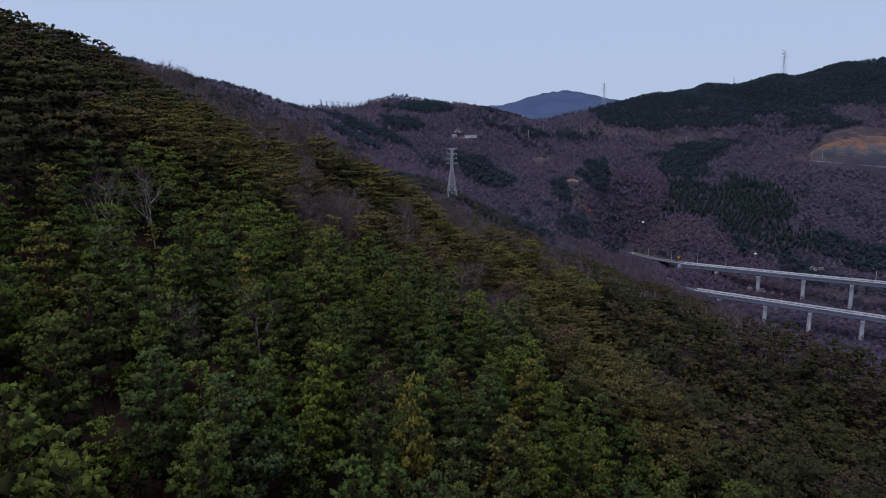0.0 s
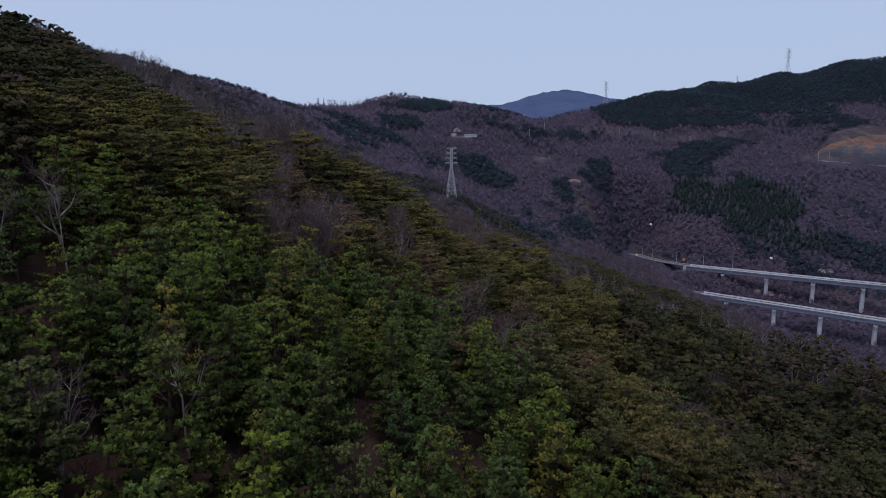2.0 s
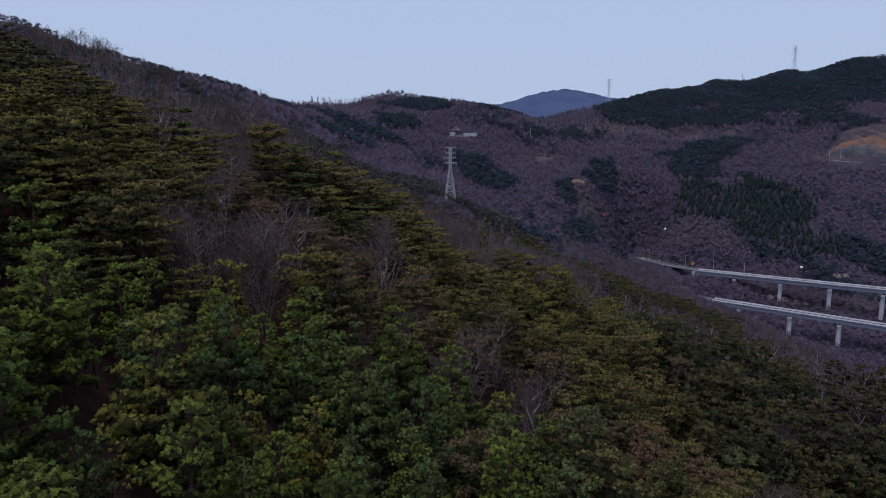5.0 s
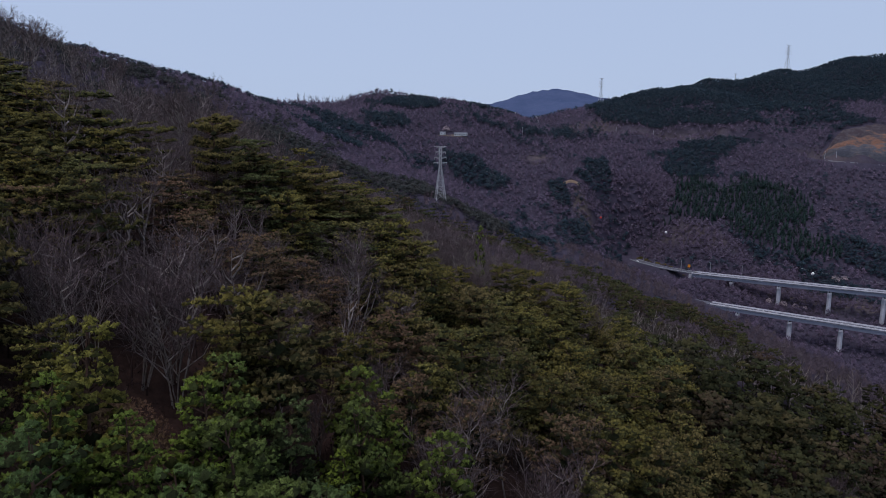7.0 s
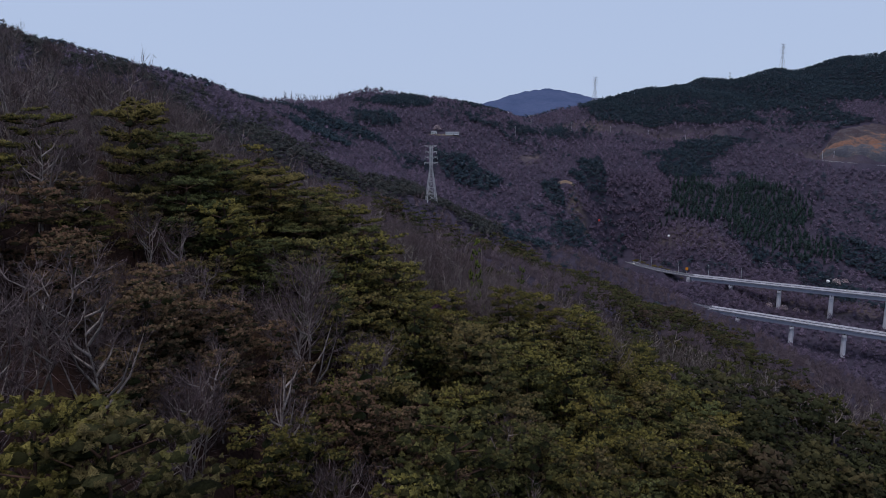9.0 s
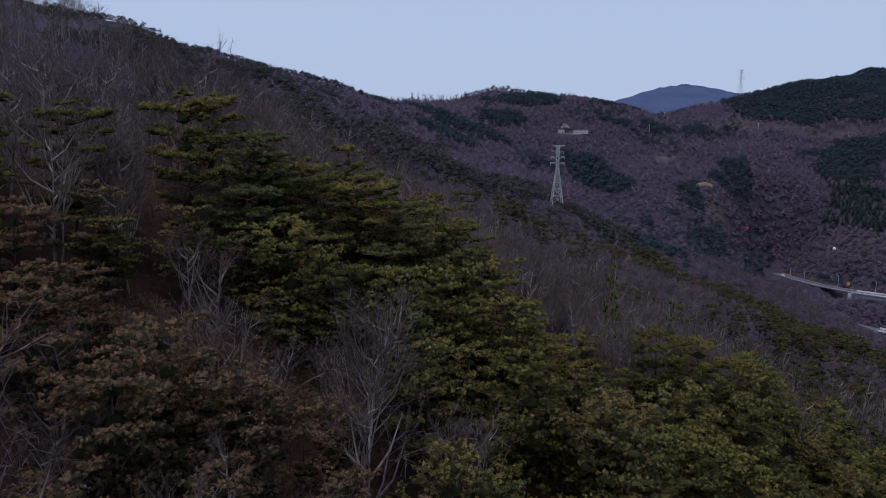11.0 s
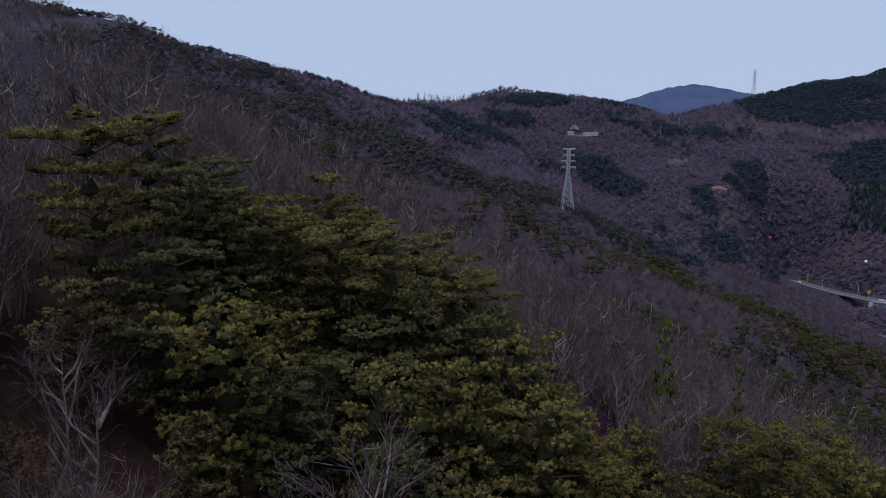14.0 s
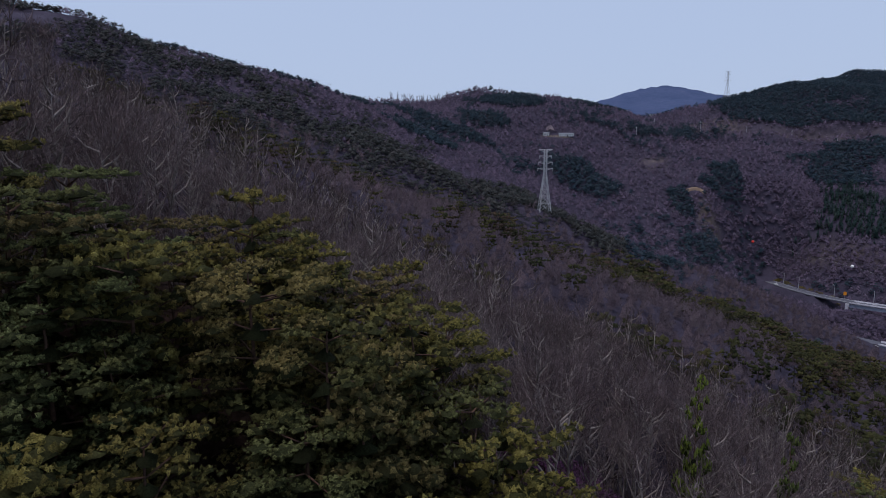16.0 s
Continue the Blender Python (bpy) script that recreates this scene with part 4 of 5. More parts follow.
for k, (x, y, s) in enumerate(((-31.4, 158, 0.9), (2.8, 99, 0.9), (-18.3, 146, 0.95), (-19, 142, 0.86), (-14.5, 146, 0.80), (-24, 143, 0.92), (-11.5, 150.5, 0.76), (-17, 136, 0.70), (-18, 147, 0.74), (-9, 146, 0.68), (-13, 141, 0.70), (-30, 148, 0.95), (-8, 168, 0.80), (14, 122, 0.8), (-34, 128, 0.85), (4, 142, 0.7))):
    single("rusty", k % 5, x, y, float(ground_height(x, y)) - 0.2, s, k * 1.3)

# ---------------------------------------------------------------- the woods further off


def wood_mass(name, shapes, ids, material, scale, label, category, shaded=True, pick=None):
    """Many trees of a few shapes in one mesh."""
    if not len(ids):
        return None
    V, F, T, N, n0 = [], [], [], [], 0
    pick = rng.integers(0, len(shapes), len(ids)) if pick is None else pick
    for k, (v, f, *m) in enumerate(shapes):
        sel = ids[pick == k]
        if not len(sel):
            continue
        c, s = np.cos(TURN_BY[sel])[:, None], np.sin(TURN_BY[sel])[:, None]
        g = (SIZE[sel] * scale)[:, None]
        px = (v[None, :, 0] * c - v[None, :, 1] * s) * g + XY[sel, 0:1]
        py = (v[None, :, 0] * s + v[None, :, 1] * c) * g + XY[sel, 1:2]
        pz = v[None, :, 2] * g + Z[sel][:, None]
        V.append(np.stack([px, py, pz], -1).reshape(-1, 3))
        F.append((f[None] + (np.arange(len(sel)) * len(v))[:, None, None]).reshape(-1, 3) + n0)
        T.append(np.repeat(rng.uniform(0, 1, len(sel)), len(v)))
        if m and shaded:
            N.append(np.stack([m[0][None, :, 0] * c - m[0][None, :, 1] * s, m[0][None, :, 0] * s + m[0][None, :, 1] * c, np.broadcast_to(m[0][None, :, 2], px.shape), np.broadcast_to(m[0][None, :, 3] if m[0].shape[1] == 4 else 0.0, px.shape)], -1).reshape(-1, 4))
        n0 += len(sel) * len(v)
    ob = new(name, mesh_of(name, np.concatenate(V), np.concatenate(F), material, np.concatenate(T), normals=np.concatenate(N) if N else None))
    return tagged(ob, label, category, kind="stuff")


def wood_pine(seed, height, width, levels, low, conical, grain, per, size, full):
    """A whole pine in one shape, with its stem."""
    r = np.random.default_rng(seed)
    centres, radii, limbs, axis = boughs(r, height, width, levels, low, conical, grain)
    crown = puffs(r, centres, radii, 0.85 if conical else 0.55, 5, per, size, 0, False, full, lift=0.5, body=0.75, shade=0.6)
    return join([crown, slivers([(np.array([0, 0, -0.5]), axis(0.9), 0.16)] * 2, r)])


def far_pine(seed, spired):
    """A pine of few ragged clumps, for the far slopes."""
    r = np.random.default_rng(seed)
    if spired:
        h = np.array([1.2, 3.4, 5.6, 7.4]) + r.normal(0, 0.3, 4)
        c = np.stack([r.normal(0, 0.3, 4), r.normal(0, 0.3, 4), h], -1)
        return puffs(r, c, np.array([2.1, 1.7, 1.2, 0.7]) * r.uniform(0.85, 1.15, 4), 1.5, 5, 0, 0, 0, False, False)
    a = r.uniform(0, 6.283) + np.arange(4) * 1.57 + r.normal(0, 0.3, 4)
    c = np.concatenate([np.stack([np.cos(a) * 1.6, np.sin(a) * 1.6, r.uniform(1.4, 4.0, 4)], -1)[:3], [(0, 0, 4.6)]])
    return puffs(r, c, np.array([2.1, 2.1, 2.1, 2.2]) * r.uniform(0.75, 1.2, 4), 0.8, 5, 2, 1.3, 0.26, False, False, body=0.9)


rest = pines[~np.isin(pines, np.concatenate([single_young, single_old]))]
seen_near = (XY[rest, 1] < 262) & (np.abs(XY[rest, 0]) < 0.82 * XY[rest, 1])
wide_off = np.abs(XY[rest, 0]) > 44
close_ids = rest[seen_near & ~wide_off]
others = rest[~seen_near]
to_mid = (XY[others, 1] >= 262) & (DIST[others] < 330)
mid_pine_ids, over_pine_ids = rest[seen_near & wide_off], others[to_mid]
to_ridge = ~to_mid & (XY[others, 1] >= 262) & (DIST[others] < 420)
ridge_pine_ids = others[to_ridge]
far_pine_ids = np.concatenate([others[~to_mid & ~to_ridge], np.where(is_pine & (XY[:, 1] <= 22))[0]])
beside = (XY[far_pine_ids, 1] < 262) & (np.abs(XY[far_pine_ids, 0]) < 170)
beside_ids, far_pine_ids = far_pine_ids[beside], far_pine_ids[~beside]
CLOSE_PINES = [wood_pine(540 + i, 11.5, 3.2, 6, 0.32, False, 1.15, 8, 0.19, True) for i in range(5)] + [wood_pine(560 + i, 10.4, 3.0, 6, 0.2, True, 1.15, 8, 0.19, True) for i in range(4)]
MID_PINES = [wood_pine(500 + i, 10.5, 3.0, 5, 0.34, False, 1.6, 4, 0.36, False) for i in range(5)]
OVER_PINES = [wood_pine(580 + i, 9.5, 3.0, 4, 0.30, False, 2.1, 3, 0.5, False) for i in range(5)]
RIDGE_PINES = [wood_pine(620 + i, 9.5, 3.0, 3, 0.34, False, 2.4, 2, 0.7, False) for i in range(6)]
FAR_PINES = [far_pine(600 + i, False) for i in range(7)]
SPIRED_PINES = [far_pine(650 + i, True) for i in range(5)]
young_part = IS_YOUNG[close_ids]
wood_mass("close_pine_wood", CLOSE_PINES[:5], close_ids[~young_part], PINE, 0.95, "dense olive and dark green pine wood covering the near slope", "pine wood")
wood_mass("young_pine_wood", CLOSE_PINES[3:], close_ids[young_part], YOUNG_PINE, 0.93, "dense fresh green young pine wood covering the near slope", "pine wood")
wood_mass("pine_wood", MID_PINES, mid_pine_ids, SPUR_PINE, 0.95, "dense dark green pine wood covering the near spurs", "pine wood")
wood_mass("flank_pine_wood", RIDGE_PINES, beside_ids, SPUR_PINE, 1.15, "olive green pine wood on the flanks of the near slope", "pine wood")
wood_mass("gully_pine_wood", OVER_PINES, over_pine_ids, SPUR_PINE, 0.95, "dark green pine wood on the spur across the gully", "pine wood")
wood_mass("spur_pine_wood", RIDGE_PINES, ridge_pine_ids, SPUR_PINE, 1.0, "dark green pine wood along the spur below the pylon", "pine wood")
planted = np.zeros(len(far_pine_ids), bool)
for cx, cy, rx, ry, turn in ((340, 870, 66, 56, -0.35), (420, 870, 76, 54, 0.0), (405, 812, 70, 34, -0.3)):
    planted |= inside(XY[far_pine_ids, 0], XY[far_pine_ids, 1], cx, cy, rx, ry, turn) > 0
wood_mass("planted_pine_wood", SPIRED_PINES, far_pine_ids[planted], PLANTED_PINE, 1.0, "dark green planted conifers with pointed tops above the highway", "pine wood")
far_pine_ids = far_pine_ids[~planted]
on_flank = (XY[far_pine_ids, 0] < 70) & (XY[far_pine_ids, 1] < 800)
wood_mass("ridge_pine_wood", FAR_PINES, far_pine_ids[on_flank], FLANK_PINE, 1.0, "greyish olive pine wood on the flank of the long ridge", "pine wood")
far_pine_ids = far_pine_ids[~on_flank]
wood_mass("hillside_pine_wood", FAR_PINES, far_pine_ids, HAZY_PINE, 1.0, "dark green pine woods on the far slopes and ridge", "pine wood")
rest = bares[N_BARE:]
is_mid = (DIST[rest] < 230) & (XY[rest, 1] < 255)
mid_bare_ids = rest[is_mid]
far_bare_ids = np.concatenate([rest[~is_mid], np.where(~is_pine & (XY[:, 1] <= 22))[0]])
MID_BARE, MID_STEM = [], []
for i in range(5):
    stem, twig = make_bare(700 + i, 10.5, 2.8, 7, 6, 1, 1, 0.25, 2.0)
    MID_BARE.append(twig)
    MID_STEM.append(stem)
TALL_BARE = [light_bare(830 + i, 13.0, 2.2, 14, 0.3) for i in range(4)]
FAR_BARE = [bare_dome(800 + i, 5.6 + 0.5 * i, 3.7 + 0.3 * (i % 4), 8, 1.8, 0.12, 0.66) for i in range(7)]
which_bare = rng.integers(0, 5, len(mid_bare_ids))
wood_mass("bare_wood", MID_BARE, mid_bare_ids, WOOD_TWIG, 0.95, "leafless grey-brown deciduous wood on the near spur and gully", "leafless wood", False, which_bare)
wood_mass("bare_wood_stems", MID_STEM, mid_bare_ids, GREY_BARK, 0.95, "grey forked stems of the leafless wood on the near spur", "tree stems", False, which_bare)
across = (XY[far_bare_ids, 1] >= 255) & (DIST[far_bare_ids] < 500)
light_bare_normals = np.tile((0.0, 0.0, 1.0), (45, 1))
ACROSS_BARE = [join([(*light_bare(880 + i, 8.5, 2.6, 14, 0.06)[:2], light_bare_normals), bare_dome(890 + i, 8.5, 3.1, 14, 1.5, 0.07, 0.7)]) for i in range(6)]
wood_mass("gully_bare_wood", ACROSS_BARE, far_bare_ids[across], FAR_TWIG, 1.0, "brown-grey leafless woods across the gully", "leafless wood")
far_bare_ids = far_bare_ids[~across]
wood_mass("hillside_bare_wood", FAR_BARE, far_bare_ids, HAZY_TWIG, 1.0, "leafless woods on the far slopes, hazed purplish-brown", "leafless wood")

# low leafless brush under the near trees
ux, uy = jitter_grid(-70, 66, 28, 262, 2.3, 37)
keep = np.abs(ux) < 0.8 * uy
ux, uy = ux[keep], uy[keep]
first_new = len(XY)
XY = np.concatenate([XY, np.stack([ux, uy], -1)])
Z = np.concatenate([Z, ground_height(ux, uy)])
SIZE = np.concatenate([SIZE, rng.uniform(0.6, 1.5, len(ux))])
TURN_BY = np.concatenate([TURN_BY, rng.uniform(0, 6.283, len(ux))])
LOW_BRUSH = [light_bare(860 + i, 2.2, 1.5, 14, 0.035) for i in range(6)]
wood_mass("undergrowth", LOW_BRUSH, np.arange(first_new, len(XY)), BRUSH_TWIG, 1.0, "tangled low leafless brush on the forest floor", "undergrowth", False)

# a row of tall leafless trees on the skyline of the ridge
row = np.linspace(0, 1, 34)
row_xy = np.stack([-186 + 66 * row + rng.normal(0, 2.5, 34), 1000 + 82 * row + rng.normal(0, 4, 34)], -1)
first_new = len(XY)
XY = np.concatenate([XY, row_xy])
Z = np.concatenate([Z, ground_height(row_xy[:, 0], row_xy[:, 1])])
SIZE = np.concatenate([SIZE, rng.uniform(0.85, 1.2, 34)])
TURN_BY = np.concatenate([TURN_BY, rng.uniform(0, 6.283, 34)])
wood_mass("ridge_tree_row", TALL_BARE, np.arange(first_new, first_new + 34), FAR_TWIG, 1.0, "row of tall leafless trees on the skyline ridge", "tree row", False)

# ---------------------------------------------------------------- roads and viaducts


def resample(line, step):
    """Evenly spaced points along a line, smoothed."""
    p = np.array(line, float)
    d = np.concatenate([[0], np.cumsum(np.linalg.norm(np.diff(p, axis=0), axis=1))])
    s = np.arange(0, d[-1], step)
    q = np.stack([np.interp(s, d, p[:, i]) for i in range(3)], -1)
    for _ in range(6):
        q[1:-1] = (q[:-2] + 2 * q[1:-1] + q[2:]) / 4
    return q


def sweep(points, outline, name, material):
    """The outline (across, up) carried along the points, with closed ends."""
    p = np.asarray(points)
    d = unit(np.gradient(p, axis=0) * (1, 1, 0))
    side = np.stack([d[:, 1], -d[:, 0], 0 * d[:, 0]], -1)
    o = np.array(outline)
    V = p[:, None] + side[:, None] * o[None, :, :1] + np.array([0, 0, 1.0]) * o[None, :, 1:]
    n, k = len(p), len(o)
    i, j = np.meshgrid(np.arange(n - 1), np.arange(k), indexing="ij")
    a, b = i * k + j, i * k + (j + 1) % k
    F = np.stack([a, b, b + k, a + k], -1).reshape(-1, 4)
    me = bpy.data.meshes.new(name)
    me.from_pydata(V.reshape(-1, 3).tolist(), [], F.tolist() + [list(range(k))[::-1], [(n - 1) * k + q for q in range(k)]])
    me.materials.append(material)
    return me


def viaduct(line, last, pier_x, half, label, group):
    """Deck, two girders, parapets, rails, and piers down to the valley floor."""
    p = resample(line, 4.0)
    d = np.linalg.norm(p[:, :2] - np.array(line[last][:2]), axis=1)
    end = int(np.argmin(d))
    deck_line = p[: end + 1]
    ob = new("viaduct")
    part("deck", sweep(deck_line, [(-half, 0), (half, 0), (half, -0.35), (half - 1.6, -0.6), (-half + 1.6, -0.6), (-half, -0.35)], "deck", ASPHALT), None, ob, "asphalt road deck with worn lanes")
    for s in (-1, 1):
        c = s * half * 0.62
        part("girder", sweep(deck_line, [(c - 1.3, -0.55), (c + 1.3, -0.55), (c + 1.0, -3.9), (c - 1.0, -3.9)], "girder", GIRDER), None, ob, "blue-grey painted box girder")
        e = s * (half - 0.25)
        part("parapet", sweep(deck_line, [(e - 0.22, 0.0), (e + 0.26, -0.9), (e + 0.26, 1.1), (e - 0.1, 1.1)], "parapet", CONCRETE), None, ob, "pale weathered concrete parapet")
    for off, w in ((0.0, 0.09), (half - 1.3, 0.09), (-half + 1.3, 0.09)):
        part("lane_marking", sweep(deck_line, [(off - w, 0.006), (off + w, 0.006), (off + w, 0.004), (off - w, 0.004)], "lane_marking", WHITE), None, ob, "white painted lane line")
    total = len(deck_line)
    for px in pier_x:
        s = int(np.argmin(np.abs(deck_line[:, 0] - px)))
        c = deck_line[s]
        t = unit(deck_line[min(int(s) + 1, total - 1)] - deck_line[max(int(s) - 1, 0)])
        a = math.atan2(t[1], t[0]) + math.pi / 2
        foot = float(ground_height(c[0], c[1])) - 1.5
        if c[2] - foot > 7.5:
            bm = bmesh.new()
            m = Matrix.Translation((c[0], c[1], (c[2] - 6.6 + foot) / 2)) @ Euler((0, 0, a)).to_matrix().to_4x4() @ Matrix.Diagonal((1.75, 1.2, 1, 1))
            bmesh.ops.create_cone(bm, cap_ends=True, segments=20, radius1=1.75, radius2=1.6, depth=c[2] - 6.6 - foot, matrix=m)
            pier = part("pier", bm, CONCRETE, ob, "tall pale concrete pier")
            bm = box(bmesh.new(), (half * 1.55, 3.4, 2.2), (c[0], c[1], c[2] - 6.15), a, 0.25)
            part("pier_cap", bm, CONCRETE, pier)
            for q in (-1, 1):
                x = c[0] + math.cos(a) * q * half * 0.62
                y = c[1] + math.sin(a) * q * half * 0.62
                part("bearing", box(bmesh.new(), (1.2, 1.2, 1.2), (x, y, c[2] - 4.45), a), RUBBER, pier)
    c = deck_line[-1]
    t = unit(deck_line[-1] - deck_line[-3])
    a = math.atan2(t[1], t[0]) + math.pi / 2
    part("abutment", box(bmesh.new(), (half * 2 + 1.0, 3.0, 9.0), (c[0] + t[0] * 1.2, c[1] + t[1] * 1.2, c[2] - 5.1), a, 0.1), CONCRETE, ob, "weathered concrete abutment in the bank")
    tagged(ob, label, "viaduct", group)
    return p, end


far_line, far_end = viaduct(FAR_ROAD, 4, (529, 493, 458, 423, 387, 350, 315), 5.6, "long grey highway viaduct on round piers under the hillside", "highway viaducts")
near_line_pts, near_end = viaduct(NEAR_ROAD, 4, (510, 474, 438, 401, 364, 327.5, 291.5), 5.3, "lower grey highway viaduct on tall piers over the valley", "highway viaducts")


def road(name, points, half, material, label):
    tagged(new(name, sweep(points + np.array([0, 0, 0.12]), [(-half, 0.06), (half, 0.06), (half, -0.6), (-half, -0.6)], name, material)), label, "road", kind="structure")


road("road_1", far_line[far_end:], 5.6, ASPHALT, "grey asphalt highway leaving the viaduct along the bank")
road("road_2", near_line_pts[near_end:], 5.3, ASPHALT, "grey asphalt road running into the leafless wood")
hill_line = resample(HILL_ROAD, 5.0)
main = hill_line[:, 0] > 528
road("road_3", hill_line[main], 3.2, ROAD_PALE, "pale narrow mountain road along the hillside")
road("road_4", hill_line[~main], 1.7, DRY, "narrow earth track along the hillside")


def barrier(points, off, label, material=STEEL):
    ob = new("guard_rail")
    part("rail", sweep(points, [(off - 0.05, 0.55), (off + 0.05, 0.55), (off + 0.05, 0.95), (off - 0.05, 0.95)], "rail", material), None, ob)
    p = np.asarray(points)
    d = unit(np.gradient(p, axis=0) * (1, 1, 0))
    me = None
    for q, t in zip(p[1:-1:1], d[1:-1:1]):
        if me is None:
            o = part("post", box(bmesh.new(), (0.14, 0.14, 1.4), (0, 0, 0.25)), material, ob)
            me = o.data
        else:
            o = new("post", me)
            o.parent = ob
        o.location = (q[0] + t[1] * (off + 0.12), q[1] - t[0] * (off + 0.12), q[2])
    return tagged(ob, label, "guard rail", "guard rails along the roads")


barrier(hill_line[main], -2.9, "pale steel guard rail beside the mountain road")
barrier(far_line[far_end:], 5.0, "galvanised guard rail beside the highway")
barrier(far_line[far_end:], -5.0, "galvanised guard rail beside the highway")


def street_lamp(x, y, z, toward, tall=10.0):
    ob = new("street_lamp")
    part("pole", bar(bmesh.new(), (0, 0, -0.4), (0, 0, tall), 0.22, 0.15, 8), STEEL, ob)
    bm = bar(bmesh.new(), (0, 0, tall - 0.1), (0.9, 0, tall + 0.45), 0.11, 0.10, 6)
    bar(bm, (0.9, 0, tall + 0.45), (2.1, 0, tall + 0.6), 0.10, 0.08, 6)
    part("arm", bm, STEEL, ob)
    part("lamp_head", box(bmesh.new(), (1.1, 0.5, 0.3), (2.5, 0, tall + 0.62), 0, 0.05), STEEL, ob)
    ob.matrix_basis = pose(x, y, z, 0, 0, math.degrees(toward))
    return tagged(ob, "tall galvanised street lamp with a curved arm", "street lamp", "street lamps on the highway")


d = unit(np.gradient(far_line, axis=0) * (1, 1, 0))
first_lamp = None
for x, y in ((440, 641), (322, 722), (297, 741), (274, 768), (257, 808), (252, 832)):
    i = int(np.argmin(np.hypot(far_line[:, 0] - x, far_line[:, 1] - y)))
    q, t = far_line[i], d[i]
    n = np.array([t[1], -t[0]])
    p = q[:2] + n * 5.45
    m = pose(p[0], p[1], q[2], 0, 0, math.degrees(math.atan2(-n[1], -n[0])))
    if first_lamp is None:
        first_lamp = street_lamp(p[0], p[1], q[2], math.atan2(-n[1], -n[0]), 11.5)
    else:
        copy_thing(first_lamp, m)


def car(x, y, z, turn, paint, label):
    ob = new("car")
    bm = box(bmesh.new(), (4.4, 1.75, 0.62), (0, 0, 0.62), 0, 0.12)
    box(bm, (2.3, 1.55, 0.55), (-0.2, 0, 1.18), 0, 0.2)
    part("body", bm, paint, ob)
    for s in (-1, 1):
        part("side_window", box(bmesh.new(), (1.9, 0.03, 0.32), (-0.2, s * 0.785, 1.2)), GLASS, ob)
        for e in (-1.35, 1.35):
            w = part("wheel", bar(bmesh.new(), (e, s * 0.72, 0.32), (e, s * 0.9, 0.32), 0.32, None, 14), RUBBER, ob)
            part("rim", bar(bmesh.new(), (e, s * 0.90, 0.32), (e, s * 0.915, 0.32), 0.2, None, 10), STEEL, w)
        part("windscreen", box(bmesh.new(), (0.04, 1.3, 0.36), (-0.2 + s * 1.16, 0, 1.18)), GLASS, ob)
        part("headlight", box(bmesh.new(), (0.04, 0.32, 0.14), (2.2, s * 0.62, 0.68)), WHITE, ob)
        part("tail_light", box(bmesh.new(), (0.04, 0.3, 0.14), (-2.2, s * 0.62, 0.7)), RED, ob)
    ob.matrix_basis = pose(x, y, z, 0, 0, turn)
    return tagged(ob, label, "car", "cars on the highway")


def on_road(line, x, off):
    i = int(np.argmin(np.abs(line[:, 0] - x)))
    t = unit(line[min(i + 1, len(line) - 1)] - line[i - 1])
    return line[i][0] + t[1] * off, line[i][1] - t[0] * off, line[i][2] + 0.02, math.degrees(math.atan2(t[1], t[0]))


car(*on_road(far_line, 397, 2.6), WHITE, "white saloon car driving on the viaduct")
car(*on_road(far_line, 437, -2.6), DARK, "dark saloon car driving on the viaduct")
car(*on_road(far_line, 252, -2.6), WHITE, "white saloon car on the road below the bank")


def road_sign(x, y, z, turn):
    ob = new("road_sign")
    part("post", bar(bmesh.new(), (0, 0, -0.5), (0, 0, 5.2), 0.1, 0.1, 8), STEEL, ob)
    part("panel", box(bmesh.new(), (3.0, 0.08, 3.2), (0, -0.14, 5.0), 0, 0.02), ORANGE, ob, "plain orange sign face")
    ob.matrix_basis = pose(x, y, z, 0, 0, turn)
    return tagged(ob, "orange warning sign on a steel post by the road", "road sign")


q = far_line[far_end + 3]
road_sign(q[0] + 6.8, q[1] + 3.0, q[2] + 0.4, 8)

